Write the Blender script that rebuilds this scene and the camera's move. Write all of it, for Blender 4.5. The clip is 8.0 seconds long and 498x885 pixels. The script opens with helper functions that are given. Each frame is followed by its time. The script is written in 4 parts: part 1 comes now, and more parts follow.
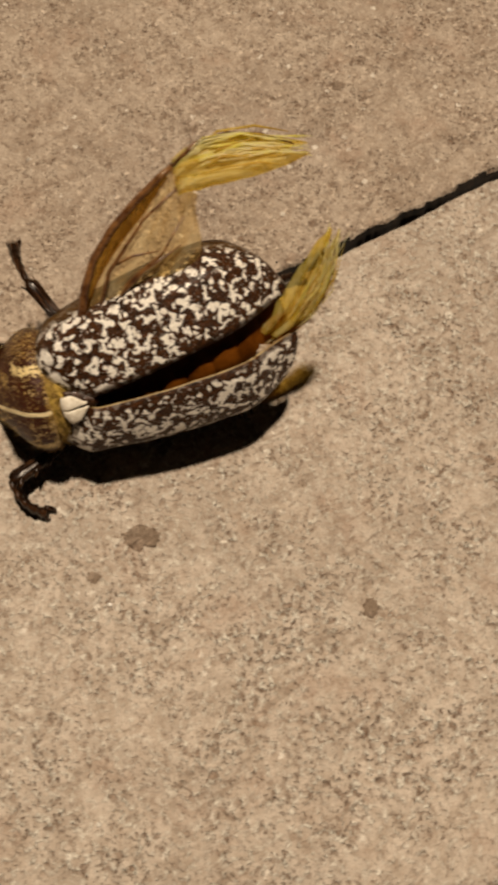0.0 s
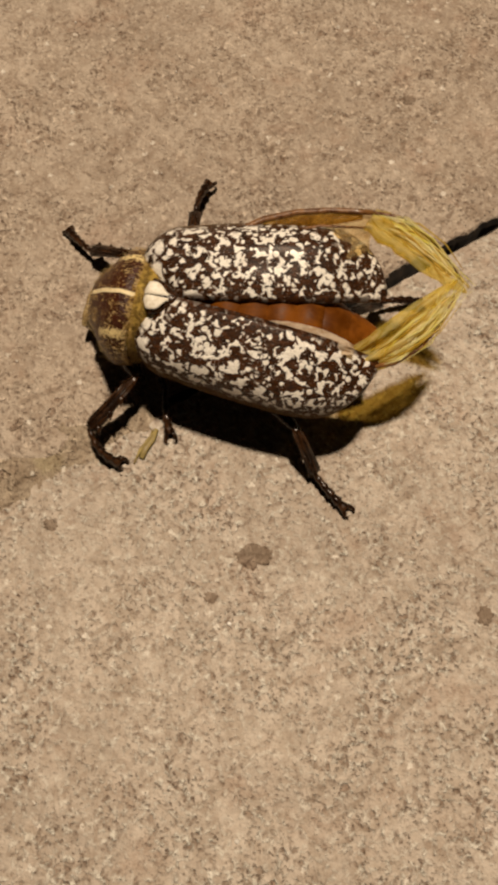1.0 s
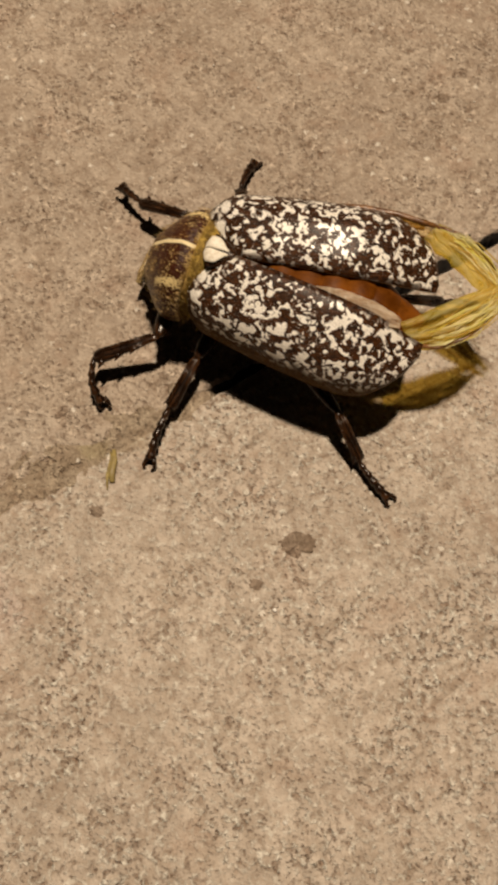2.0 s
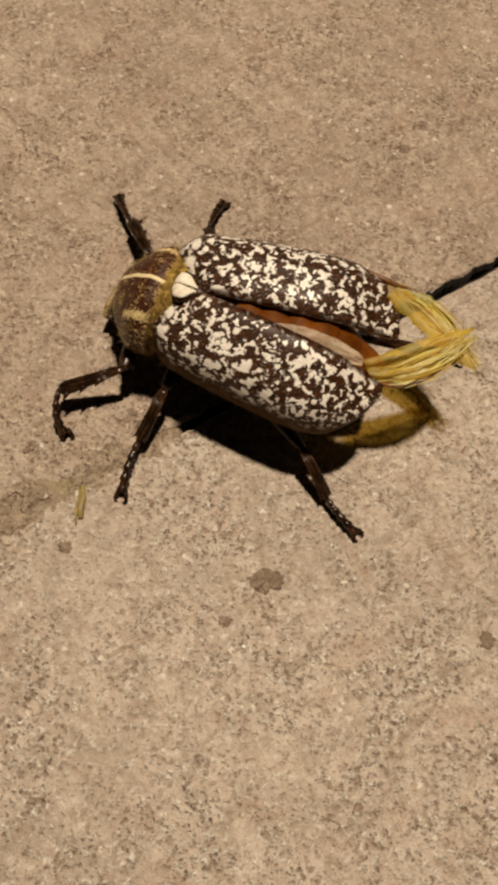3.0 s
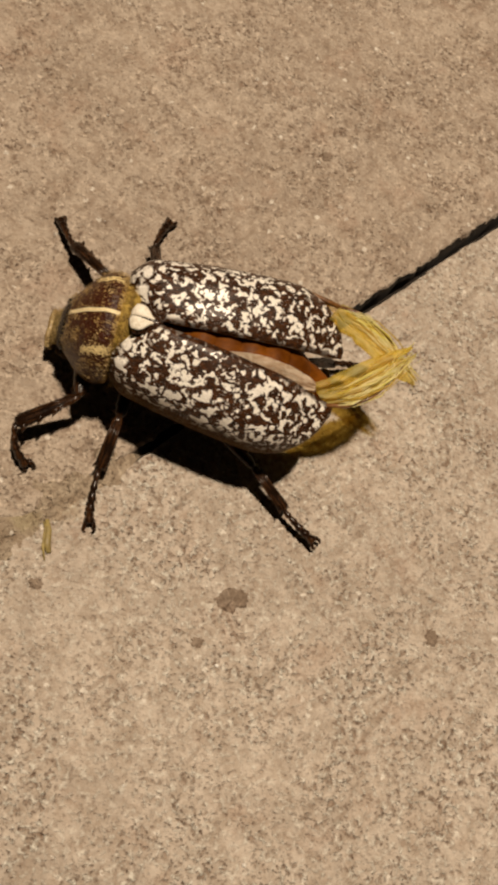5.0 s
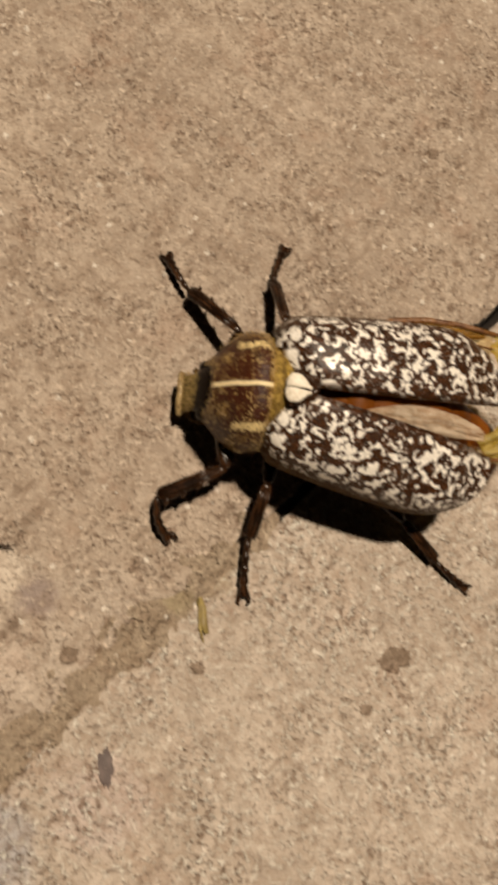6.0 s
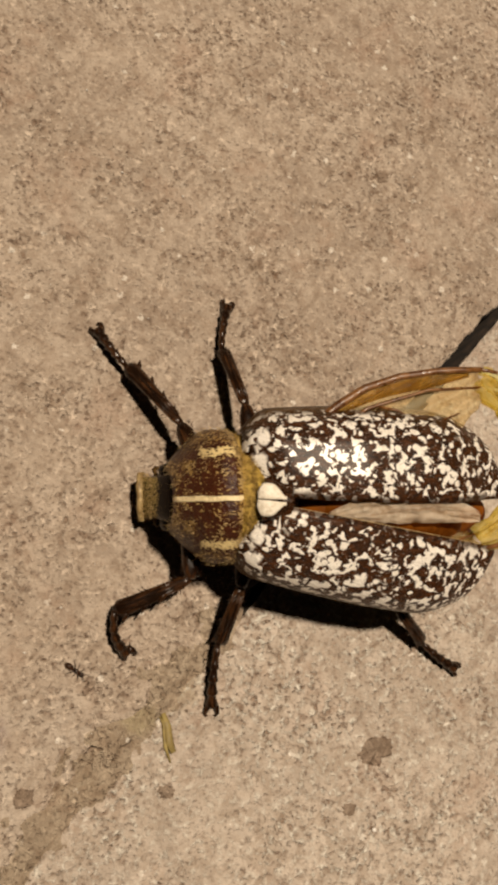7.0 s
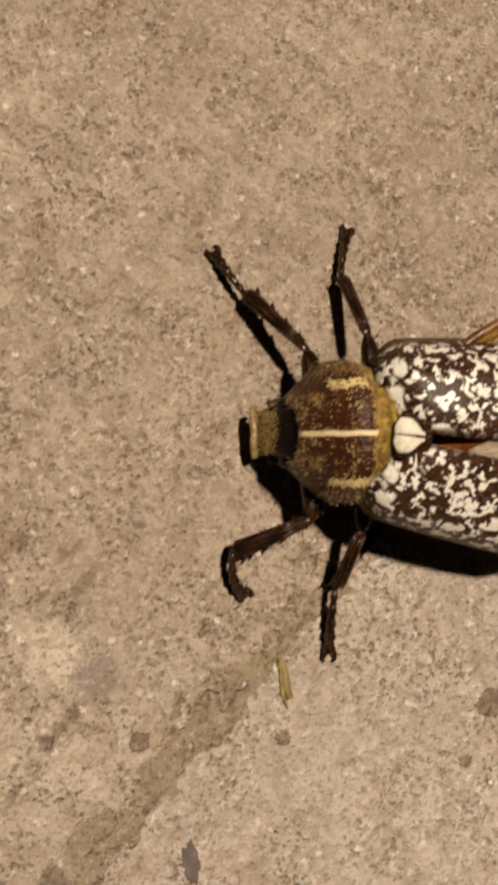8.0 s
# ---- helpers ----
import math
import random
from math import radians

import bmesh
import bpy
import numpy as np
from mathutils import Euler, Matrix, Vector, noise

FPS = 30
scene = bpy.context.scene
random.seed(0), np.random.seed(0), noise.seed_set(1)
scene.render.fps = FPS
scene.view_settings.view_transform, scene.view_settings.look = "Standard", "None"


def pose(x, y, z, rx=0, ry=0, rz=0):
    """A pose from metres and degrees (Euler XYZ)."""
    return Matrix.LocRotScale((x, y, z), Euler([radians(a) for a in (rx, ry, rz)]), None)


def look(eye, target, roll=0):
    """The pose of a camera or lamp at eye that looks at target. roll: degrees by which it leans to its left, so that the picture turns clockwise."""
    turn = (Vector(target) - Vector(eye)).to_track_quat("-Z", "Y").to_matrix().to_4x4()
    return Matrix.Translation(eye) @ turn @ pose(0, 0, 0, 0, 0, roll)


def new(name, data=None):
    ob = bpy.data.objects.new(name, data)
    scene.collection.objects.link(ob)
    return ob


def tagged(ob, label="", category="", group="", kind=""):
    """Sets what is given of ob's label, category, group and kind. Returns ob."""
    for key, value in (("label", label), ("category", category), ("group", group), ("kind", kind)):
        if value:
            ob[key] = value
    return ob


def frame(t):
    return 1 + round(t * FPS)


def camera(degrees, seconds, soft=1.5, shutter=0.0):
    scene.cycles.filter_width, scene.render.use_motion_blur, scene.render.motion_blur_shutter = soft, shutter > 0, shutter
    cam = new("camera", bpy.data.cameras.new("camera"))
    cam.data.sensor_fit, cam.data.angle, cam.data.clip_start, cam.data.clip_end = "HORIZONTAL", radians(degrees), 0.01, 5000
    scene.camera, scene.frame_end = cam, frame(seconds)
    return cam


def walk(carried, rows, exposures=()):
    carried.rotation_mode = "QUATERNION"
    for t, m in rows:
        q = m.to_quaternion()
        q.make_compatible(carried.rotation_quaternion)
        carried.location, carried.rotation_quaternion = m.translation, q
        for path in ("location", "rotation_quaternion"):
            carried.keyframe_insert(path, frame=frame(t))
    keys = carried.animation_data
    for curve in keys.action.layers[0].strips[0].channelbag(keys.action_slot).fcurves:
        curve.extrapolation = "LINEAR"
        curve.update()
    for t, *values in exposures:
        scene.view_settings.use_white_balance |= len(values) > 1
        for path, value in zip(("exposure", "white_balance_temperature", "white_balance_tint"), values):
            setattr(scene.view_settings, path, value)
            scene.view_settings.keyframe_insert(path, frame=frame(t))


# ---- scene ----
cam = camera(30.5, 8.0, soft=3.8, shutter=0.4)
PATH = [
    (0, (0.02039, -0.01775, 0.09556), (0.00502, 0.01446, 0.00214), 4.14),
    (0.2, (0.01857, -0.01923, 0.09597), (0.00307, 0.01262, 0.00245), 2.82),
    (0.5, (0.01596, -0.02045, 0.09696), (0.00037, 0.01168, 0.00356), 2.05),
    (0.7, (0.01178, -0.02165, 0.09747), (-0.00352, 0.01021, 0.00392), 2.01),
    (1, (0.00996, -0.02225, 0.09740), (-0.00585, 0.01006, 0.00409), 1.08),
    (1.2, (0.00893, -0.02151, 0.09804), (-0.00537, 0.01187, 0.00486), 3.66),
    (1.5, (0.00866, -0.02226, 0.09882), (-0.00465, 0.01060, 0.00531), 4.65),
    (1.7, (0.00683, -0.02413, 0.09853), (-0.00672, 0.00751, 0.00465), 4.04),
    (2.8, (0.00084, -0.02923, 0.09871), (-0.00995, 0.01009, 0.00740), 12.58),
    (3, (0.00112, -0.02869, 0.09926), (-0.00837, 0.01067, 0.00782), 13.95),
    (3.5, (-0.00074, -0.02798, 0.10191), (-0.00911, 0.01260, 0.01090), 15.02),
    (3.8, (-0.00243, -0.02681, 0.10462), (-0.00973, 0.01514, 0.01414), 15.97),
    (4, (-0.00275, -0.02634, 0.10531), (-0.00932, 0.01606, 0.01499), 16.38),
    (4.2, (-0.00342, -0.02643, 0.10525), (-0.00965, 0.01578, 0.01481), 16.68),
    (5.3, (-0.02580, -0.02291, 0.10485), (-0.01089, 0.01421, 0.01320), 43.94),
    (5.5, (-0.03196, -0.01915, 0.10340), (-0.01611, 0.01660, 0.01136), 44.90),
    (5.8, (-0.03728, -0.01679, 0.09958), (-0.01863, 0.01384, 0.00623), 48.81),
    (6, (-0.04129, -0.01325, 0.09811), (-0.02384, 0.01709, 0.00444), 47.60),
    (6.2, (-0.04449, -0.01094, 0.09513), (-0.02509, 0.01650, 0.00094), 52.11),
    (6.5, (-0.04606, -0.00718, 0.08986), (-0.02519, 0.01514, -0.00536), 58.06),
    (6.8, (-0.04587, 0.00128, 0.09166), (-0.02206, 0.02538, -0.00243), 58.11),
    (7, (-0.04509, 0.00533, 0.09212), (-0.01956, 0.02938, -0.00153), 59.34),
    (7.2, (-0.04786, 0.00526, 0.08801), (-0.02176, 0.02841, -0.00570), 60.90),
    (7.3, (-0.05040, 0.00413, 0.08530), (-0.02498, 0.02582, -0.00895), 62.15),
    (7.4, (-0.05236, 0.00500, 0.08498), (-0.02845, 0.02525, -0.00998), 62.29),
    (7.5, (-0.05266, 0.00556, 0.08607), (-0.02901, 0.02543, -0.00904), 62.48),
    (7.8, (-0.05391, 0.00558, 0.08591), (-0.02725, 0.02638, -0.00820), 65.24),
    (7.9, (-0.05406, 0.00482, 0.08461), (-0.02752, 0.02287, -0.01010), 69.22),
    (8, (-0.05412, 0.00262, 0.08347), (-0.02774, 0.02150, -0.01113), 67.94),
]
walk(cam, [(t, look(eye, target, roll)) for t, eye, target, roll in PATH],
     exposures=[(0, 0.02, 6500, 10), (4.2, 0.04, 6450, 10), (5.3, 0.07, 6400, 10), (6.5, 0.12, 6330, 10), (8.0, 0.09, 6330, 10)])

# ---- light: a warm lamp high over the paving at night, and a faint night sky ----
world = bpy.data.worlds.new("night_sky")
scene.world = world
world.use_nodes = True
world.node_tree.nodes["Background"].inputs[0].default_value = (0.55, 0.42, 0.30, 1)
world.node_tree.nodes["Background"].inputs[1].default_value = 0.006
lamp = bpy.data.lights.new("yard_lamp", "AREA")
lamp.shape, lamp.size, lamp.energy, lamp.color = "DISK", 0.14, 103, (1.0, 0.80, 0.585)
new("yard_lamp", lamp).matrix_world = look((-0.15, 0.40, 2.75), (-0.01, 0.02, 0))

MM = 0.001


# ---- materials ----
class Nodes:
    """A node tree with short calls."""

    def __init__(self, name):
        self.mat = bpy.data.materials.new(name)
        self.mat.use_nodes = True
        self.tree = self.mat.node_tree
        self.bsdf = self.tree.nodes["Principled BSDF"]
        self.out = self.tree.nodes["Material Output"]
        self.coord = self.tree.nodes.new("ShaderNodeTexCoord").outputs["Object"]

    def put(self, socket, value):
        if isinstance(value, bpy.types.NodeSocket):
            self.tree.links.new(value, socket)
        elif isinstance(value, (tuple, list)) and len(value) == 3 and socket.type == "RGBA":
            socket.default_value = (*value, 1)
        else:
            socket.default_value = value

    def noise(self, scale, detail=2.0, rough=0.5, distort=0.0, vec=None):
        n = self.tree.nodes.new("ShaderNodeTexNoise")
        self.put(n.inputs["Vector"], vec or self.coord)
        for k, v in (("Scale", scale), ("Detail", detail), ("Roughness", rough), ("Distortion", distort)):
            n.inputs[k].default_value = v
        return n.outputs["Fac"]

    def cells(self, scale, vec=None, what="Distance"):
        n = self.tree.nodes.new("ShaderNodeTexVoronoi")
        self.put(n.inputs["Vector"], vec or self.coord)
        n.inputs["Scale"].default_value = scale
        return n.outputs[what]

    def math(self, op, a, b=0.0, c=0.0):
        n = self.tree.nodes.new("ShaderNodeMath")
        n.operation = op
        for s, v in zip(n.inputs, (a, b, c)):
            self.put(s, v)
        return n.outputs[0]

    def step(self, value, lo, hi, a=0.0, b=1.0):
        n = self.tree.nodes.new("ShaderNodeMapRange")
        n.interpolation_type = "SMOOTHSTEP"
        for s, v in zip(n.inputs, (value, lo, hi, a, b)):
            self.put(s, v)
        return n.outputs[0]

    def mix(self, fac, a, b):
        n = self.tree.nodes.new("ShaderNodeMix")
        n.data_type = "RGBA"
        self.put(n.inputs[0], fac)
        self.put(n.inputs[6], a)
        self.put(n.inputs[7], b)
        return n.outputs[2]

    def axes(self):
        n = self.tree.nodes.new("ShaderNodeSeparateXYZ")
        self.put(n.inputs[0], self.coord)
        return n.outputs

    def stretch(self, x, y, z):
        n = self.tree.nodes.new("ShaderNodeMapping")
        self.put(n.inputs["Vector"], self.coord)
        n.inputs["Scale"].default_value = (x, y, z)
        return n.outputs[0]

    def turned(self, degrees, x, y, z):
        """Coordinates turned about z, then stretched."""
        n = self.tree.nodes.new("ShaderNodeMapping")
        n.vector_type = "TEXTURE"
        self.put(n.inputs["Vector"], self.coord)
        n.inputs["Rotation"].default_value = (0, 0, math.radians(degrees))
        n.inputs["Scale"].default_value = (1 / x, 1 / y, 1 / z)
        return n.outputs[0]

    def bump(self, height, distance, strength=1.0):
        n = self.tree.nodes.new("ShaderNodeBump")
        n.inputs["Distance"].default_value = distance
        n.inputs["Strength"].default_value = strength
        self.put(n.inputs["Height"], height)
        self.put(self.bsdf.inputs["Normal"], n.outputs[0])

    def done(self, color, rough=0.6, **more):
        self.put(self.bsdf.inputs["Base Color"], color)
        self.put(self.bsdf.inputs["Roughness"], rough)
        for k, v in more.items():
            self.put(self.bsdf.inputs[k.replace("_", " ")], v)
        return self.mat


def paving_material(name, light, dark, fleck=1.0, grain=1.0, washes=()):
    """Fine-grained stone: soft clouds, drifts of small dark pits and pale grains, smooth worn patches, brown dashes
    along the joint and a few dark stones.
    washes: stains of their own and the painted shade of a groove, each at x, y in metres with a radius, a strength and
    a colour."""
    n = Nodes(name)
    mul, add, less = (lambda a, b: n.math("MULTIPLY", a, b)), (lambda a, b: n.math("ADD", a, b)), (lambda a, b: n.math("SUBTRACT", a, b))
    cloud = n.step(n.noise(38, 4, 0.6), 0.32, 0.70)
    patch = n.step(n.noise(230, 6, 0.72, 0.8), 0.36, 0.64)
    base = n.mix(add(mul(cloud, 0.40), mul(patch, 0.60)), dark, light)
    x, y, z = n.axes()
    for cx, cy, radius, strength, color in washes:
        far = n.math("SQRT", add(n.math("POWER", less(x, cx), 2.0), n.math("POWER", less(y, cy), 2.0)))
        blot = n.step(add(far, mul(less(n.noise(170, 5, 0.7, 0.5), 0.5), radius * 1.3)), radius * 1.25, radius * 0.55)
        base = n.mix(mul(blot, strength), base, color)
    # where the skin of the stone is worn off, the grain shows
    worn = mul(n.step(n.noise(85, 4, 0.68, 0.6), 0.38, 0.60, 0.40, 1.05), n.step(n.noise(300, 4, 0.68, 0.5), 0.38, 0.60, 0.35, 1.05))
    rough = mul(worn, fleck)
    mottle = n.step(n.noise(430, 4, 0.66, 0.9), 0.55, 0.40)
    base = n.mix(mul(mottle, 0.34), base, (dark[0] * 0.78, dark[1] * 0.695, dark[2] * 0.61))
    soft = n.step(n.noise(620, 5, 0.70, 0.5), 0.54, 0.36)
    base = n.mix(mul(soft, add(mul(rough, 0.34), 0.10)), base, (dark[0] * 0.66, dark[1] * 0.56, dark[2] * 0.475))
    net = n.noise(1250, 3, 0.60, 0.3)
    flecks = mul(n.step(net, 0.50, 0.345), rough)
    base = n.mix(mul(flecks, 0.62), base, (dark[0] * 0.56, dark[1] * 0.40, dark[2] * 0.295))
    tiny = mul(n.step(n.noise(2500, 2, 0.6), 0.41, 0.30), add(mul(rough, 0.8), 0.12))
    base = n.mix(mul(tiny, 0.45), base, (dark[0] * 0.32, dark[1] * 0.19, dark[2] * 0.13))
    pale = mul(n.step(n.noise(1350, 3, 0.60, 0.3), 0.50, 0.66), add(mul(rough, 0.7), 0.26))
    base = n.mix(mul(pale, 0.58), base, tuple(min(0.88, v * 1.75) for v in light))
    stain = mul(n.step(n.noise(230, 4, 0.72, 0.9), 0.56, 0.68), n.step(n.noise(70, 2, 0.5), 0.38, 0.58))
    base = n.mix(mul(stain, 0.42), base, (dark[0] * 0.66, dark[1] * 0.61, dark[2] * 0.57))
    dash = mul(n.step(n.noise(1.0, 3, 0.6, 0.3, n.turned(62, 130, 620, 300)), 0.58, 0.66), n.step(n.noise(60, 2, 0.5), 0.42, 0.54))
    base = n.mix(mul(dash, 0.48), base, (dark[0] * 0.66, dark[1] * 0.60, dark[2] * 0.54))
    for size, seldom, shade in ((760, 0.94, 0.42), (430, 0.955, 0.30)):      # pale grains, dark grains and, larger, faint brown ones
        pick = n.tree.nodes.new("ShaderNodeSeparateColor")
        n.put(pick.inputs[0], n.cells(size, what="Color"))
        core = n.step(add(n.cells(size), mul(less(n.noise(size * 3.4, 3), 0.5), 0.9)), 0.30, 0.16)
        stone = mul(core, n.step(pick.outputs[1], seldom, seldom + 0.02))
        base = n.mix(mul(stone, shade), base, (0.13, 0.092, 0.068))
        if size > 700:
            glint = mul(core, n.step(pick.outputs[0], 0.90, 0.96))
            base = n.mix(mul(glint, 0.75), base, (0.76, 0.71, 0.63))
    rust = n.step(n.noise(120, 4, 0.65), 0.52, 0.70, 0.0, 0.28)
    base = n.mix(rust, base, (0.36, 0.235, 0.168))
    height = less(mul(n.noise(1000, 4, 0.68), 1.2), mul(add(flecks, tiny), 0.5))
    n.bump(add(height, mul(pale, 0.35)), 0.00062 * grain, 0.9)
    return n.done(base, n.step(glint, 0, 1, 0.9, 0.40), Specular_IOR_Level=n.step(glint, 0, 1, 0.10, 0.6))


def elytron_material():
    """Wrinkled red-brown wing case under lobed patches of white scales, with a downy outer margin."""
    n = Nodes("mottled_elytron")
    mul, add, most = (lambda a, b: n.math("MULTIPLY", a, b)), (lambda a, b: n.math("ADD", a, b)), (lambda a, b: n.math("MAXIMUM", a, b))
    x, y, z = n.axes()
    scales = n.noise(1.0, 2, 0.6, 0.0, n.stretch(4200, 7500, 6000))     # single scales, longer than wide
    fray = mul(n.math("SUBTRACT", scales, 0.5), 0.12)
    lobes = n.step(add(n.noise(980, 1.8, 0.50, 0.45), fray), 0.562, 0.604)
    islands = n.step(add(n.noise(1500, 1.2, 0.5, 0.3), fray), 0.600, 0.645)
    drop = mul(n.step(add(n.cells(1000), fray), 0.36, 0.27), n.step(n.noise(420, 1), 0.47, 0.53))
    mask = most(most(lobes, islands), drop)
    far = [n.math("POWER", n.math("SUBTRACT", v, at), 2.0) for v, at in ((x, 0.0002), (n.math("ABSOLUTE", y), 0.0012), (z, 0.0012))]
    shoulder = n.math("SQRT", add(add(far[0], far[1]), far[2]))
    mask = most(mask, n.step(add(shoulder, mul(n.noise(900, 2), 0.0020)), 0.0019, 0.0014))
    mask = mul(mask, n.step(scales, 0.26, 0.42, 0.50, 1.0))
    stray = mul(n.step(scales, 0.62, 0.68), n.step(n.noise(700, 2), 0.40, 0.62, 0.05, 0.6))
    mask = most(mask, stray)
    rim = n.step(add(z, mul(n.noise(800, 3), 0.0016)), 0.0006, -0.0020)
    mask = mul(mask, n.math("SUBTRACT", 1.0, mul(rim, 0.92)))
    bare = n.step(add(n.math("ABSOLUTE", y), mul(n.math("SUBTRACT", n.noise(700, 2), 0.5), 0.0012)), 0.0033, 0.0038)     # plain brown band along the inner edge
    mask = mul(mask, n.math("SUBTRACT", 1.0, mul(bare, 0.86)))
    white = n.mix(n.noise(1500, 3), (0.78, 0.73, 0.63), (0.97, 0.95, 0.91))
    shell = n.mix(n.step(n.noise(1.0, 3, 0.65, 0.2, n.stretch(1500, 3400, 3000)), 0.34, 0.70), (0.011, 0.0034, 0.0009), (0.076, 0.025, 0.005))
    shell = n.mix(mul(rim, n.step(scales, 0.44, 0.62, 0.10, 0.85)), shell, (0.16, 0.098, 0.032))
    wrinkle = n.noise(1.0, 4, 0.7, 0.4, n.stretch(900, 1500, 1200))
    n.bump(add(add(mul(scales, 0.60), mul(mask, 0.30)), mul(wrinkle, 0.9)), 0.00028, 0.9)
    return n.done(n.mix(mask, shell, white), n.step(mask, 0, 1, 0.30, 0.40), Specular_IOR_Level=n.step(rim, 0, 0.7, 0.12, 0.02), Coat_Weight=mul(n.step(rim, 0.0, 0.6, 1.0, 0.0), n.step(mask, 0, 1, 0.10, 0.60)), Coat_Roughness=0.30)


def pronotum_material():
    """Dark red-brown pronotum with a cream midline, an angled cream patch at each hind corner and a gold one at each front corner, all of fine scales."""
    n = Nodes("striped_pronotum")
    mul, add, most = (lambda a, b: n.math("MULTIPLY", a, b)), (lambda a, b: n.math("ADD", a, b)), (lambda a, b: n.math("MAXIMUM", a, b))
    x, y, z = n.axes()
    wob = mul(n.math("SUBTRACT", n.noise(520, 3, 0.6), 0.5), 0.0013)
    wide, long = n.math("ABSOLUTE", y), add(x, wob)
    side = add(wide, wob)

    def box(at, half, across, reach, soft=0.0005):
        return mul(n.step(n.math("ABSOLUTE", n.math("SUBTRACT", side, at)), half + soft, half - soft), n.step(n.math("ABSOLUTE", n.math("SUBTRACT", long, across)), reach + soft, reach - soft))

    stripe = n.step(n.math("ABSOLUTE", add(y, mul(wob, 0.3))), 0.00029, 0.00017)
    hook = n.math("ABSOLUTE", n.math("SUBTRACT", long, add(mul(side, 0.55), 0.0023)))
    hook = mul(n.step(hook, 0.00045, 0.00022), mul(n.step(side, 0.0012, 0.0020), n.step(side, 0.0044, 0.0040)))
    bracket = most(box(0.0041, 0.00050, 0.0037, 0.0016, 0.0003), mul(hook, 0.5))
    front = mul(box(0.0027, 0.0008, 0.0061, 0.0006), 0.70)
    edge = most(n.step(side, 0.0046, 0.0052), n.step(x, 0.0065, 0.0072))
    seam = n.step(long, 0.0027, 0.0021)
    fine = n.noise(1.0, 2, 0.6, 0.0, n.stretch(3200, 5200, 4200))
    both = n.tree.nodes.new("ShaderNodeCombineXYZ")       # the same blotches on both sides
    for socket, value in zip(both.inputs, (x, wide, z)):
        n.put(socket, value)
    drift = most(n.step(n.noise(880, 3, 0.6, 0.6, both.outputs[0]), 0.50, 0.62), mul(n.step(n.noise(1900, 2), 0.52, 0.62), 0.7))
    much = most(most(mul(bracket, 0.86), front), most(mul(edge, 0.50), most(mul(seam, 0.72), add(mul(drift, 0.46), 0.10))))
    scale = n.step(fine, n.math("SUBTRACT", 0.72, mul(much, 0.40)), n.math("SUBTRACT", 0.78, mul(much, 0.40)))
    base = n.mix(n.noise(900, 3), (0.012, 0.0032, 0.0012), (0.074, 0.017, 0.004))
    gold = n.mix(most(bracket, mul(drift, 0.3)), (0.26, 0.160, 0.042), (0.66, 0.53, 0.26))
    base = n.mix(scale, base, gold)
    n.bump(add(add(mul(fine, 0.7), mul(stripe, 0.4)), n.noise(2600, 2)), 0.00016, 0.9)
    return n.done(n.mix(mul(stripe, n.step(fine, 0.2, 0.4, 0.6, 1.0)), base, (0.78, 0.66, 0.40)), 0.40, Specular_IOR_Level=0.28)


def head_material():
    """Black crown, and a shield that grows thick with olive-gold scales towards its rim."""
    n = Nodes("scaled_head")
    x, y, z = n.axes()
    fine = n.noise(1.0, 2, 0.6, 0.0, n.stretch(3000, 4800, 4000))
    much = n.math("ADD", n.step(n.math("ADD", x, n.math("MULTIPLY", n.noise(500, 2), 0.001)), 0.0084, 0.0092, 0.0, 0.85), n.step(n.noise(560, 3), 0.50, 0.66, 0.0, 0.10))
    scale = n.step(fine, n.math("SUBTRACT", 0.72, n.math("MULTIPLY", much, 0.36)), n.math("SUBTRACT", 0.78, n.math("MULTIPLY", much, 0.36)))
    base = n.mix(n.noise(900, 3), (0.003, 0.0020, 0.0015), (0.010, 0.005, 0.003))
    n.bump(n.math("MULTIPLY", n.math("ADD", fine, n.noise(2400, 2)), n.step(x, 0.0076, 0.0086, 0.02, 1.0)), 0.00010, 0.8)
    return n.done(n.mix(scale, base, n.mix(n.noise(1300, 2), (0.20, 0.135, 0.04), (0.48, 0.37, 0.14))), n.step(scale, 0, 1, 0.10, 0.5), Specular_IOR_Level=0.05)


def chitin_material(name, dark, light, rough=0.4, scale=900, gloss=0.5):
    n = Nodes(name)
    grain = n.noise(scale, 4, 0.65)
    n.bump(grain, 0.00012, 0.8)
    return n.done(n.mix(n.step(grain, 0.35, 0.68), dark, light), n.step(n.noise(scale * 2, 2), 0.3, 0.7, rough - 0.1, rough + 0.15), Specular_IOR_Level=gloss)


def leg_material():
    """Dark glossy chitin with ridges that run along the leg."""
    n = Nodes("dark_ridged_chitin")
    ridge = n.noise(1.0, 3, 0.6, 0.2, n.stretch(350, 2600, 2600))
    n.bump(ridge, 0.00012, 0.7)
    return n.done(n.mix(n.step(ridge, 0.40, 0.72), (0.009, 0.0036, 0.0014), (0.060, 0.025, 0.009)), 0.26, Specular_IOR_Level=0.32)


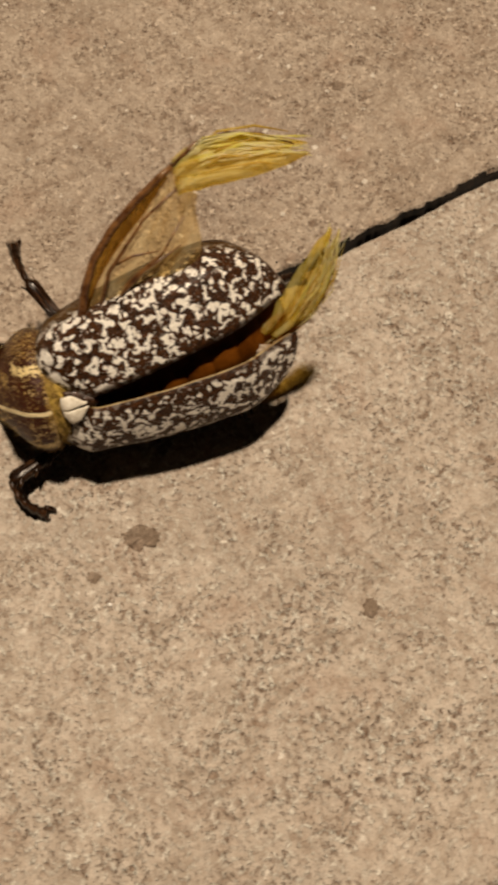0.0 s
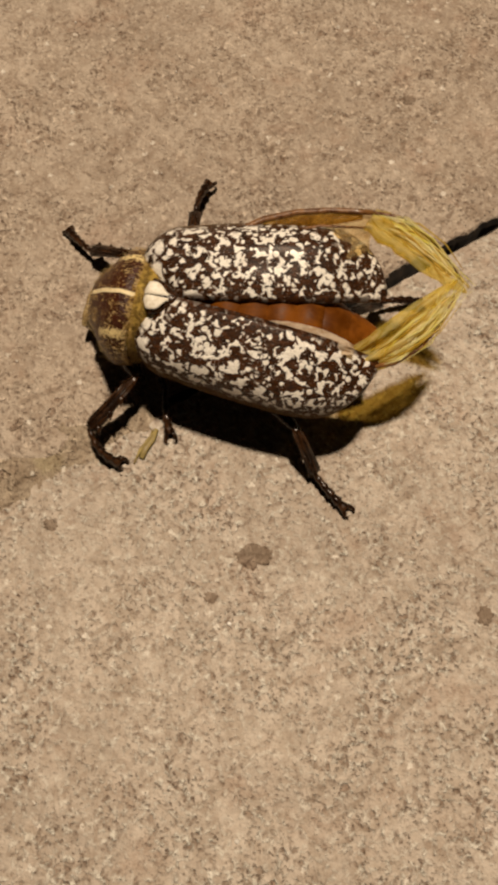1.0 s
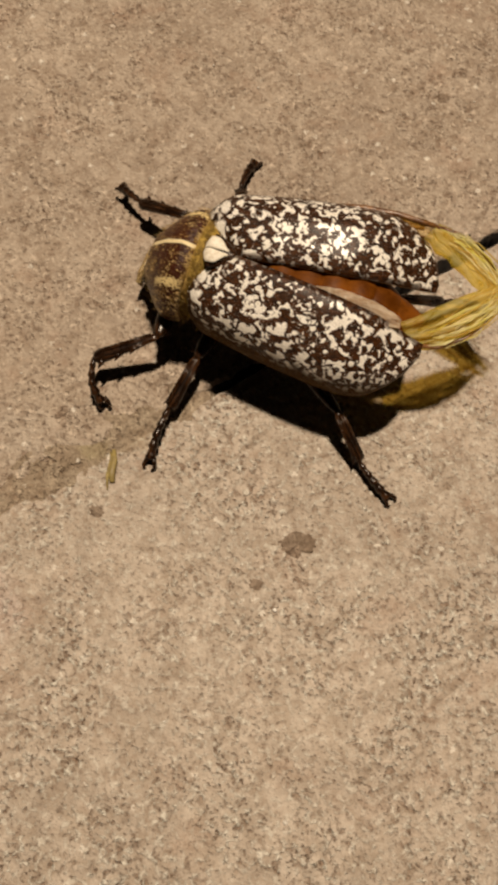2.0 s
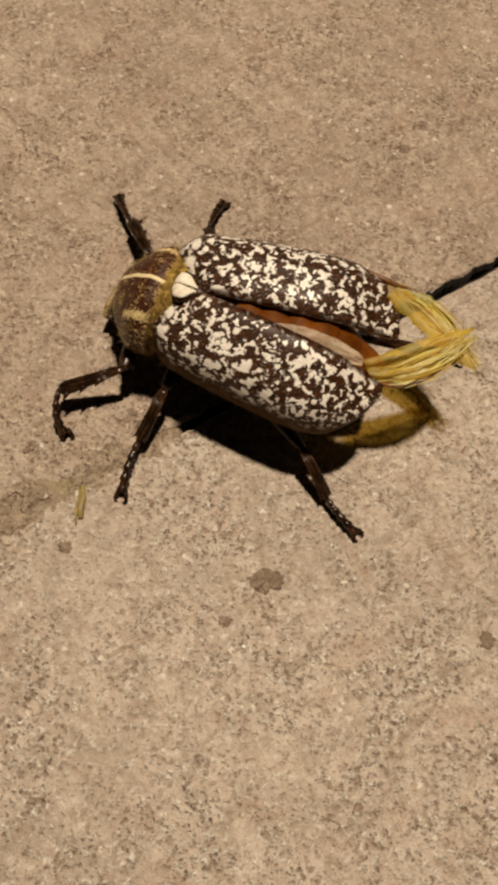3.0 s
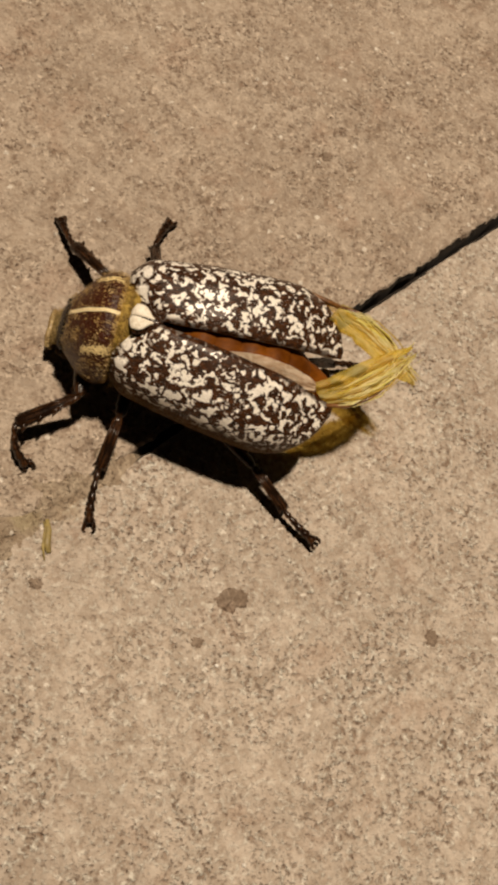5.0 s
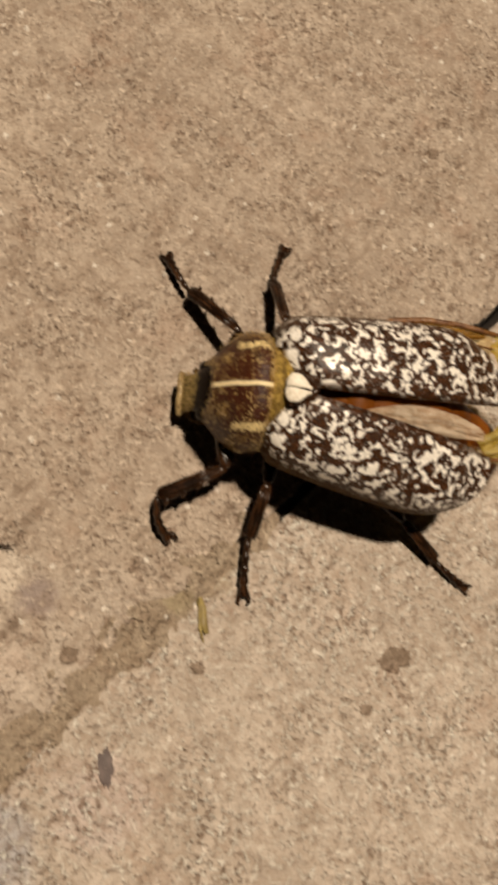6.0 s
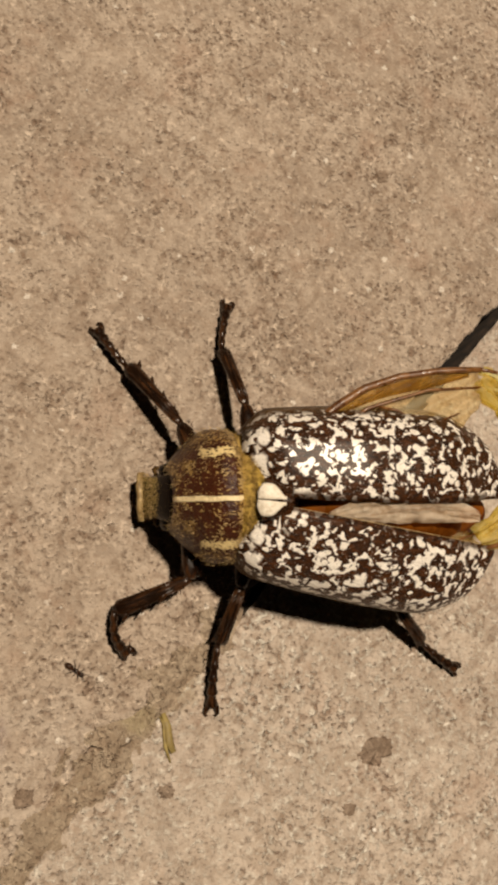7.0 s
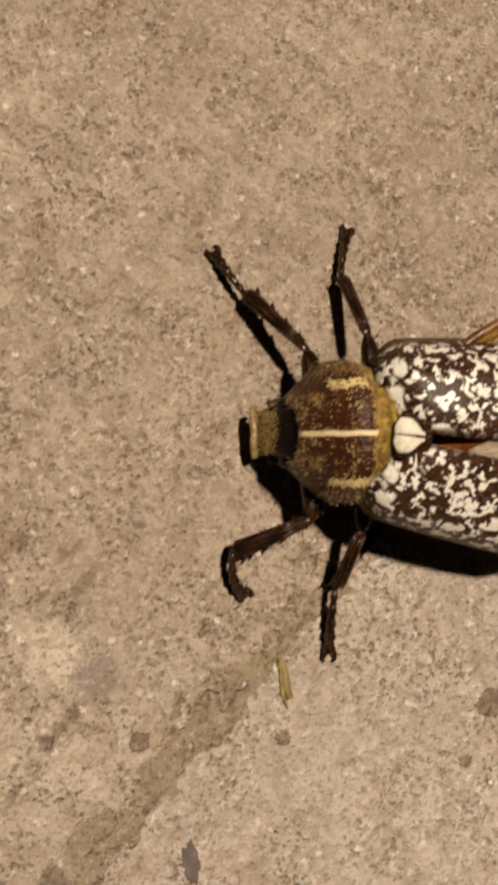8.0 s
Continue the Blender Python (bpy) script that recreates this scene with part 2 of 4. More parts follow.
def wing_material(name, tint, clear, alpha, veil_color):
    n = Nodes(name)
    crease = n.noise(1.0, 5, 0.70, 0.6, n.stretch(240, 1300, 900))
    color = n.mix(n.step(crease, 0.36, 0.64), tint, clear)
    n.bump(crease, 0.00045, 0.9)
    n.done(color, 0.22, Specular_IOR_Level=0.7)
    veil = n.tree.nodes.new("ShaderNodeBsdfTransparent")
    n.put(veil.inputs[0], veil_color)
    thin = n.tree.nodes.new("ShaderNodeBsdfTranslucent")
    n.put(thin.inputs[0], color)
    one, two = n.tree.nodes.new("ShaderNodeMixShader"), n.tree.nodes.new("ShaderNodeMixShader")
    one.inputs[0].default_value, two.inputs[0].default_value = 0.45, alpha
    n.tree.links.new(n.bsdf.outputs[0], one.inputs[1])
    n.tree.links.new(thin.outputs[0], one.inputs[2])
    n.tree.links.new(veil.outputs[0], two.inputs[1])
    n.tree.links.new(one.outputs[0], two.inputs[2])
    n.tree.links.new(two.outputs[0], n.out.inputs["Surface"])
    return n.mat


# the row of small dark washes paints the shade of a shallow groove
SLAB_A = paving_material("sandstone_grey_brown", (0.505, 0.430, 0.354), (0.303, 0.247, 0.197), 0.85, 1.0,
                         ((-0.0425, -0.0115, 0.0105, 0.65, (0.52, 0.455, 0.385)), (-0.0335, -0.0035, 0.0040, 0.5, (0.50, 0.44, 0.375)), (-0.0440, -0.0034, 0.0026, 0.75, (0.66, 0.59, 0.50)), (-0.0401, -0.0132, 0.0030, 0.6, (0.62, 0.545, 0.47)), (-0.0400, -0.0050, 0.0023, 0.85, (0.27, 0.222, 0.205)), (-0.0414, -0.0082, 0.0009, 0.75, (0.26, 0.205, 0.165)), (-0.0422, -0.0098, 0.0008, 0.8, (0.25, 0.20, 0.16)), (-0.0429, -0.0112, 0.0009, 0.8, (0.25, 0.20, 0.16)), (-0.0437, -0.0134, 0.0008, 0.5, (0.27, 0.21, 0.17)), (-0.0446, -0.0158, 0.0009, 0.75, (0.26, 0.20, 0.16))))
SLAB_B = paving_material("sandstone_pale", (0.605, 0.532, 0.455), (0.375, 0.320, 0.267), 0.95, 1.0,
                         ((-0.0372, -0.0290, 0.0056, 0.85, (0.42, 0.42, 0.44)), (-0.0275, -0.0225, 0.0050, 0.5, (0.57, 0.48, 0.45)), (-0.0280, -0.0080, 0.0030, 0.45, (0.56, 0.48, 0.40)), (-0.0232, 0.0030, 0.0030, 0.45, (0.33, 0.30, 0.20))))
SAND = paving_material("joint_sand", (0.42, 0.350, 0.268), (0.275, 0.222, 0.165), 0.7, 1.3, ((-0.0258, -0.0008, 0.0018, 0.5, (0.31, 0.265, 0.15)), (-0.0396, -0.0233, 0.0016, 0.8, (0.16, 0.14, 0.12))))
# near black: the deep shade of the open joint is in this colour
SHADED_SOIL = chitin_material("shade_dark_soil", (0.006, 0.0042, 0.003), (0.026, 0.017, 0.011), 0.95, 700)
CHIP = paving_material("grey_stone_chip", (0.315, 0.250, 0.195), (0.195, 0.152, 0.115), 0.9)
PURPLE = chitin_material("slate_chip", (0.090, 0.070, 0.067), (0.155, 0.124, 0.116), 0.75, 900)
QUARTZ = chitin_material("quartz_grain", (0.55, 0.52, 0.47), (0.82, 0.80, 0.76), 0.35, 900)
STRAW = chitin_material("dry_straw", (0.20, 0.15, 0.05), (0.33, 0.26, 0.09), 0.6, 700)
ELYTRON = elytron_material()
PRONOTUM = pronotum_material()
SHELL = chitin_material("dark_chitin", (0.010, 0.005, 0.003), (0.058, 0.023, 0.008), 0.26, 2300, 0.38)
HEAD = chitin_material("olive_brown_down", (0.018, 0.009, 0.003), (0.15, 0.088, 0.028), 0.6, 900, 0.08)
CROWN = head_material()
RIM = chitin_material("pale_clypeus_rim", (0.20, 0.13, 0.05), (0.52, 0.40, 0.19), 0.5, 900)
LEG = leg_material()
EYE = chitin_material("black_eye", (0.004, 0.003, 0.003), (0.010, 0.008, 0.007), 0.16, 3000, 0.12)
WHITE = chitin_material("white_scales", (0.66, 0.60, 0.48), (0.86, 0.82, 0.72), 0.6, 2200)
CREAM = chitin_material("cream_hair", (0.34, 0.22, 0.08), (0.62, 0.46, 0.22), 0.5, 1200)
OLIVE = chitin_material("olive_gold_down", (0.11, 0.066, 0.012), (0.46, 0.32, 0.075), 0.6, 1600, 0.08)
GOLD = chitin_material("golden_hair", (0.22, 0.13, 0.035), (0.54, 0.37, 0.11), 0.5, 1200, 0.2)
AMBER = chitin_material("amber_abdomen", (0.070, 0.019, 0.0010), (0.175, 0.054, 0.004), 0.5, 300, 0.08)
VEIN = chitin_material("wing_vein", (0.07, 0.025, 0.008), (0.22, 0.10, 0.03), 0.35, 900)
MEMBRANE = wing_material("amber_wing_membrane", (0.72, 0.50, 0.17), (0.99, 0.91, 0.64), 0.20, (0.98, 0.92, 0.76))
FRONT_CELL = wing_material("amber_front_cell", (0.22, 0.115, 0.014), (0.62, 0.43, 0.11), 0.42, (0.86, 0.69, 0.32))
CREASE = wing_material("amber_wing_creases", (0.54, 0.40, 0.05), (0.88, 0.76, 0.24), 0.5, (0.93, 0.76, 0.30))
PLEATS = wing_material("yellow_wing_pleats", (0.72, 0.62, 0.09), (0.98, 0.98, 0.58), 0.32, (0.97, 0.83, 0.38))
STRANDS = wing_material("yellow_wing_folds", (0.92, 0.90, 0.20), (1.0, 1.0, 0.76), 0.62, (0.97, 0.88, 0.40))
FOLDED = wing_material("pale_folded_membrane", (0.66, 0.53, 0.38), (0.93, 0.87, 0.75), 0.55, (0.94, 0.80, 0.58))


# ---- helpers for meshes; lengths in millimetres ----
def part(name, bm, material, parent=None, label=""):
    bmesh.ops.scale(bm, vec=(MM, MM, MM), verts=bm.verts)
    bmesh.ops.recalc_face_normals(bm, faces=bm.faces)
    me = bpy.data.meshes.new(name)
    bm.to_mesh(me)
    bm.free()
    for p in me.polygons:
        p.use_smooth = True
    me.materials.append(material)
    ob = new(name, me)
    ob.parent = parent
    return tagged(ob, label)


def sheet(rows, bm=None, closed=False):
    """Quads over a grid of points."""
    bm = bm or bmesh.new()
    grid = [[bm.verts.new(p) for p in row] for row in rows]
    for a, b in zip(grid, grid[1:]):
        for i in range(len(a) - (0 if closed else 1)):
            j = (i + 1) % len(a)
            bm.faces.new((a[i], a[j], b[j], b[i]))
    return bm


def shell(rows, thick):
    """A curved plate: an outer sheet, an inner one, and a rim between them."""
    outer = [[Vector(p) for p in row] for row in rows]
    bm = sheet(outer)
    bm.normal_update()
    faces = list(bm.faces)
    mean = sum((f.normal for f in faces), Vector())
    sign = 1 if mean.z > 0 else -1
    if sign < 0:
        bmesh.ops.reverse_faces(bm, faces=faces)
        bm.normal_update()
    bmesh.ops.solidify(bm, geom=list(bm.faces), thickness=thick)
    return bm


def tube(points, radii, sides=8, bm=None, flat=1.0, caps=True):
    """A tapered rod through points; flat squashes it."""
    bm = bm or bmesh.new()
    points = [Vector(p) for p in points]
    rings = []
    for i, (p, r) in enumerate(zip(points, radii)):
        way = (points[min(i + 1, len(points) - 1)] - points[max(i - 1, 0)]).normalized()
        side = way.cross(Vector((0, 0, 1)))
        side = side.normalized() if side.length > 1e-3 else Vector((0, 1, 0))
        up = side.cross(way)
        rings.append([p + side * (r * math.cos(a)) + up * (r * flat * math.sin(a)) for a in (k * math.tau / sides for k in range(sides))])
    start = len(bm.verts)
    sheet(rings, bm, closed=True)
    if caps:
        bm.verts.ensure_lookup_table()
        bm.faces.new([bm.verts[start + k] for k in range(sides)])
        bm.faces.new([bm.verts[len(bm.verts) - sides + k] for k in range(sides)])
    return bm


def ball(bm, at, size, turn=0.0, seg=14):
    m = Matrix.Translation(at) @ Matrix.Rotation(turn, 4, "Y") @ Matrix.Diagonal((*size, 1))
    bmesh.ops.create_uvsphere(bm, u_segments=seg, v_segments=seg // 2 + 2, radius=1, matrix=m)
    return bm


def smooth(a, b, v):
    v = min(1, max(0, (v - a) / (b - a)))
    return v * v * (3 - 2 * v)


def lumps(x, y, size, seed=0.0):
    return noise.noise(Vector((x / size, y / size, seed)))


# ---- the paving: two stone slabs and the joint between them ----
JOINT = math.radians(58.6)
ALONG, ACROSS = Vector((math.cos(JOINT), math.sin(JOINT), 0)), Vector((-math.sin(JOINT), math.cos(JOINT), 0))
MID = Vector((-21.0, 5.6, 0))


def on_joint(s, d, z=0.0):
    p = MID + ALONG * s + ACROSS * d
    return (p.x, p.y, z)


def spread(fine, step_size, far):
    """Even steps out to fine, then wider and wider ones to far."""
    out, v, w = [], 0.0, step_size
    while v < far:
        out.append(v)
        if v >= fine:
            w *= 1.35
        v += w
    return out + [far]


def paving_slab(side, material, label):
    ss = spread(80, 0.26, 300)
    ss = [-v for v in reversed(ss[1:])] + ss
    ds = [0.0, 0.12, 0.3, 0.55, 0.9, 1.4] + [v + 2.0 for v in spread(95, 0.95, 300)]
    rows = []
    for s in ss:
        # worn edge: wider and ragged where the joint lies open
        ragged = 1.0 if side > 0 else 0.35
        gap = 0.36 + 0.30 * lumps(s, 0, 9, side) + ragged * (0.34 * lumps(s, 0, 2.6, 4 + side) + 0.36 * lumps(s, 0, 1.2, 9 + side) + 0.5 * smooth(6, 14, s) * (lumps(s, 0, 2.3, 15) * (0.5 + lumps(s, 0, 7, 19)) + 0.5 * lumps(s, 0, 0.8, 17))) + 0.7 * smooth(-24, -34, s) * smooth(-52, -40, s)
        if side > 0:                                 # where sand fills it the edge has crumbled back
            gap += smooth(-6, -11, s) * smooth(-37, -31, s) * max(0, 0.9 + 1.3 * lumps(s, 0, 4.5, 23) + 0.7 * lumps(s, 0, 1.7, 27))
        gap += smooth(6, 16, s) * (0.14 if side > 0 else 0.0)
        gap *= 1 - 0.26 * smooth(4, 12, s)
        row = [on_joint(s, side * gap, -12.0)]
        for d in ds:
            drop = -1.3 * (1 - smooth(0, 0.9 + 0.7 * lumps(s, 3, 5, side), d)) ** 2
            relief = 0.10 * lumps(s, d, 11, side) + 0.07 * lumps(s, d, 3.1, side) + 0.05 * lumps(s, d, 1.3, side)
            row.append(on_joint(s, side * (gap + d), min(0.02, drop + relief - 0.06)))
        row.append(on_joint(s, side * (gap + ds[-1]), -12.0))
        rows.append(row)
    ob = part("paving_slab", sheet(rows), material)
    ob.data.materials.append(SHADED_SOIL)
    for p in ob.data.polygons:                       # walls of the joint get the near-black soil colour in place of shade
        if min(ob.data.vertices[v].co.z for v in p.vertices) < -0.0105 or (p.center.z < -0.0005 and (p.center / MM - MID).dot(ALONG) > 6):
            p.material_index = 1
    return tagged(ob, label, "paving slab", "slabs of the paving", "structure")


bm = bmesh.new()
for s, d, z in ((-280, -280, -10), (280, -280, -10), (280, 280, -10), (-280, 280, -10)):
    bm.verts.new(on_joint(s, d, z))
bm.faces.new(bm.verts)
tagged(part("joint_soil", bm, SHADED_SOIL), "soil under the joint of the paving, painted as dark as its shade", "soil", kind="structure")
rings = []
for r, z in ((270, -12), (270, -6), (292, -2.5), (600, -2.0), (3000, -2.0), (60000, -2.0)):
    rings.append([on_joint(r * s, r * d, z) for s, d in ((-1, -1), (0, -1), (1, -1), (1, 0), (1, 1), (0, 1), (-1, 1), (-1, 0))])
tagged(part("ground", sheet(rings, closed=True), SLAB_A), "rough stone ground that goes on round the slabs", "ground", kind="structure")
slab_a = paving_slab(1, SLAB_A, "grey-brown rough stone paving slab with fine grain")
slab_b = paving_slab(-1, SLAB_B, "paler sandy stone paving slab beside the open joint")

fill = []
for i in range(150):
    s = -44 + i * 0.42
    sink = 0.02 - 9.0 * smooth(4, 18, s) - 1.8 * smooth(-33.5, -40, s)
    fill.append([on_joint(s, d, sink + 0.60 * lumps(s, d, 2.6, 7) + 0.30 * lumps(s, d, 0.9, 8) - 0.04 * (d - 0.6) ** 2) for d in np.linspace(-2.4, 4.4, 26)])
tagged(part("joint_sand", sheet(fill), SAND), "brown sand packed in the joint between slabs", "sand", kind="structure")


def chip(name, x, y, a, b, turn, material, label, high=0.10, seed=0):
    """A flat, ragged stone flake bedded in the slab."""
    bm = bmesh.new()
    ring = []
    for k in range(40):
        w = k * math.tau / 40
        r = 1 + 0.34 * lumps(math.cos(w) * 2, math.sin(w) * 2, 1.0, seed) + 0.28 * lumps(math.cos(w) * 4, math.sin(w) * 4, 1.0, seed + 3) + 0.10 * lumps(math.cos(w) * 9, math.sin(w) * 9, 1.0, seed + 5)
        p = Vector((a * r * math.cos(w), b * r * math.sin(w), 0))
        p.rotate(Euler((0, 0, math.radians(turn))))
        ring.append(p + Vector((x, y, 0)))
    mid = Vector((x, y, 0))
    rows = [[p.lerp(mid, f) + Vector((0, 0, z)) for p in ring] for f, z in ((0, -0.20), (0.06, high * 0.2), (0.25, high), (0.6, high + 0.01), (0.97, high + 0.01))]
    return tagged(part(name, sheet(rows, closed=True), material), label)


CHIPS = [  # x, y, half sizes, turn
    (0.0, 0.0, 2.1, 1.45, 35), (-2.1, -6.3, 0.75, 0.65, 0), (24.9, 5.4, 0.9, 1.1, 20), (-35.0, -9.7, 1.1, 0.9, 40),
    (-21.6, -7.2, 0.9, 0.7, 10), (-31.2, 1.1, 0.9, 0.4, 60), (-10.0, 65.0, 1.1, 0.8, 30),
]
for i, (x, y, a, b, turn) in enumerate(CHIPS):
    home = slab_a if (Vector((x, y, 0)) - MID).dot(ACROSS) > 0 else slab_b
    chip("stone_chip", x, y, a, b, turn, CHIP, "", 0.03, i).parent = home
chip("stone_chip", -27.9, -19.2, 1.9, 0.85, 112, PURPLE, "purplish grey slate flake", 0.06, 31).parent = slab_b


def grit(home, side, count, seed):
    """Loose pale grains on a slab."""
    rnd = random.Random(seed)
    bm = bmesh.new()
    for _ in range(count):
        s, d = rnd.uniform(-75, 85), rnd.uniform(3, 75)
        r = rnd.choice((0.05, 0.06, 0.07, 0.08, 0.10, 0.12, 0.16))
        at = on_joint(s, side * d, 0.02 + r * 0.2)
        bmesh.ops.create_icosphere(bm, subdivisions=1, radius=r, matrix=Matrix.Translation(at) @ Matrix.Rotation(rnd.uniform(0, 3), 4, "X") @ Matrix.Diagonal((1, rnd.uniform(0.6, 1), rnd.uniform(0.5, 0.9), 1)))
    tagged(part("quartz_grit", bm, QUARTZ, home), kind="stuff")


rnd = random.Random(11)
bm = bmesh.new()
for _ in range(420):                                 # crumbs of soil caught along the broken edge of the open joint
    s, d, r = rnd.uniform(7, 60), 0.75 + abs(rnd.gauss(0, 0.42)), rnd.uniform(0.06, 0.20)
    low = -1.3 * max(0.0, 1 - (d - 0.75) / 0.9) ** 2 - 0.06
    bmesh.ops.create_icosphere(bm, subdivisions=1, radius=r, matrix=Matrix.Translation(on_joint(s, d, low)) @ Matrix.Rotation(rnd.uniform(0, 3), 4, "Y") @ Matrix.Diagonal((1, 0.8, 0.6, 1)))
tagged(part("soil_crumbs", bm, SHADED_SOIL, slab_a), kind="stuff")
for x, y, r in ((1.0, -7.85, 0.28), (11.46, -26.3, 0.30)):   # two large bright grains
    bm = bmesh.new()
    bmesh.ops.create_icosphere(bm, subdivisions=2, radius=r, matrix=Matrix.Translation((x, y, 0.08)) @ Matrix.Diagonal((1, 0.8, 0.7, 1)))
    part("quartz_grain", bm, QUARTZ, slab_b, "bright white quartz grain")
grit(slab_a, 1, 130, 5)
grit(slab_b, -1, 130, 6)


# ---- the beetle; its own space: x forward, y to its left, z up, origin on the ground under the scutellum ----
beetle = tagged(new("beetle"), "brown chafer beetle with white-mottled wing cases, half-open on stone paving", "beetle")

rows = []
for i in range(17):                                  # pronotum, from its base to its front edge
    u = i / 16
    wide = 5.8 * (1 + 0.05 * smooth(0, 0.3, u) - 0.54 * smooth(0.25, 1.15, u) - 0.12 * u * u)
    top = 16.2 - 1.0 * (1 - u) ** 6 - 4.9 * u ** 1.6
    low = 8.4 - 2.0 * u
    x = 2.3 + 4.9 * u
    row = []
    for k in range(25):
        v = -1 + 2 * k / 24
        a = v * math.pi / 2
        bend = 0.5 * (1 - abs(v)) * (1 - u) ** 2       # the base bows back in the middle
        row.append((x - bend - 0.6 * abs(v) ** 2 * (1 - u) ** 2 + 0.4 * abs(v) ** 3 * u, wide * math.copysign(abs(math.sin(a)) ** 0.92, a), low + (top - low) * max(0, math.cos(a)) ** 0.72))
    rows.append(row)
pronotum = part("pronotum", shell(rows, -0.35), PRONOTUM, beetle, "brown pronotum with cream median stripe and side bows")

bm = bmesh.new()
rings = []
for x, w, zc, h in ((1.2, 5.0, 10.0, 4.6), (2.4, 5.6, 9.8, 5.0), (4.2, 5.2, 8.8, 5.0), (6.0, 4.0, 7.8, 4.0), (7.5, 2.8, 7.0, 2.8)):
    rings.append([(x, w * math.cos(a), zc + h * math.sin(a)) for a in (k * math.tau / 22 for k in range(22))])
sheet(rings, bm, closed=True)
bm.verts.ensure_lookup_table()
bm.faces.new([bm.verts[k] for k in range(22)])
prothorax = part("prothorax", bm, HEAD, beetle)

bm = bmesh.new()
rings = []
for x, w, zc, h in ((7.6, 3.0, 8.4, 2.8), (8.4, 3.0, 8.4, 3.1), (9.0, 2.75, 8.1, 3.2), (9.7, 2.35, 7.0, 3.0), (10.3, 2.0, 5.4, 2.5), (10.9, 2.0, 3.7, 1.6), (11.35, 2.15, 2.9, 0.7)):
    rings.append([(x, w * math.copysign(abs(math.cos(a)) ** 0.7, math.cos(a)), zc + h * math.copysign(abs(math.sin(a)) ** 0.8, math.sin(a))) for a in (k * math.tau / 24 for k in range(24))])
sheet(rings, bm, closed=True)
bm.verts.ensure_lookup_table()
bm.faces.new(list(bm.verts)[-24:])
head = part("head", bm, CROWN, beetle, "black head with an olive-gold downy shield")
part("clypeus_rim", tube([(10.9, -2.25, 2.9), (11.3, -2.2, 3.5), (11.45, -1.1, 3.85), (11.38, 0, 3.9), (11.45, 1.1, 3.85), (11.3, 2.2, 3.5), (10.9, 2.25, 2.9)], (0.2, 0.34, 0.36, 0.36, 0.36, 0.34, 0.2), 9), RIM, head, "pale raised rim of the head shield")
for s in (1, -1):
    part("eye", ball(bmesh.new(), (9.2, s * 2.55, 7.2), (0.85, 0.7, 1.0)), EYE, head, "glossy black eye")
    bm = tube([(9.8, s * 2.0, 4.6), (10.0, s * 2.6, 4.2), (9.8, s * 2.9, 3.8)], (0.24, 0.20, 0.18))
    for k in range(4):
        ball(bm, (9.6 - 0.3 * k, s * (2.7 + 0.1 * k), 3.6 - 0.2 * k), (0.62, 0.14, 0.34), 0.4, 10)
    part("antenna", bm, HEAD, head, "short folded antenna with a leafy club")


for ob in (head, *head.children):
    ob.data.transform(Matrix.Translation((-1.9 * MM, 0, 0)))

# golden collar between pronotum and wing cases, with a fringe of hairs
rings = []
for x, w, top in ((3.6, 5.0, 14.2), (2.6, 5.3, 15.3), (1.8, 5.3, 15.6), (0.9, 4.8, 15.3), (0.2, 4.2, 14.8)):
    rings.append([(x - 0.5 * (1 - abs(v)), w * math.sin(v * math.pi / 2), 8.5 + (top - 8.5) * math.cos(v * math.pi / 2) ** 0.7) for v in (-1 + k / 12 for k in range(25))])
part("collar", shell(rings, -0.3), OLIVE, beetle, "golden downy collar")


def hairs(name, roots, length, material, seed, width=0.05, parent=None):
    """Fine tapered hairs in one mesh."""
    rnd = random.Random(seed)
    bm = bmesh.new()
    for p, way in roots:
        p, way = Vector(p), Vector(way).normalized()
        way = (way + Vector((rnd.gauss(0, 0.3), rnd.gauss(0, 0.3), rnd.gauss(0, 0.2)))).normalized()
        side = way.cross(Vector((rnd.random() - 0.5, rnd.random() - 0.5, 1))).normalized() * width
        tip = p + way * length * rnd.uniform(0.5, 1.2)
        up = side.cross(way).normalized() * width
        a, b, c, d = (bm.verts.new(q) for q in (p + side, p - side, p + up, tip))
        for f in ((a, b, d), (b, c, d), (c, a, d)):
            bm.faces.new(f)
    return tagged(part(name, bm, material, parent or beetle), kind="stuff")


rnd = random.Random(2)
roots = []
for _ in range(1500):                                # a fringe that lies back from the base of the pronotum
    v = rnd.uniform(-1, 1)
    roots.append(((2.2 - 0.6 * (1 - abs(v)) + rnd.uniform(-0.5, 0.4), 5.6 * math.sin(v * math.pi / 2), 8.5 + 7.2 * math.cos(v * math.pi / 2) ** 0.7), (-1.0, 0.4 * v, 0.25)))
hairs("collar_hair", roots, 0.9, GOLD, 3, 0.030)
roots = []
for _ in range(700):                                 # down along the underside of both flanks
    x, s = rnd.uniform(-12, 4), rnd.choice((-1, 1))
    roots.append(((x, s * rnd.uniform(3.4, 5.2), rnd.uniform(4.0, 8.0)), (rnd.uniform(-0.6, 0.4), s, -0.3)))
hairs("flank_hair", roots, 1.1, GOLD, 4, 0.035)

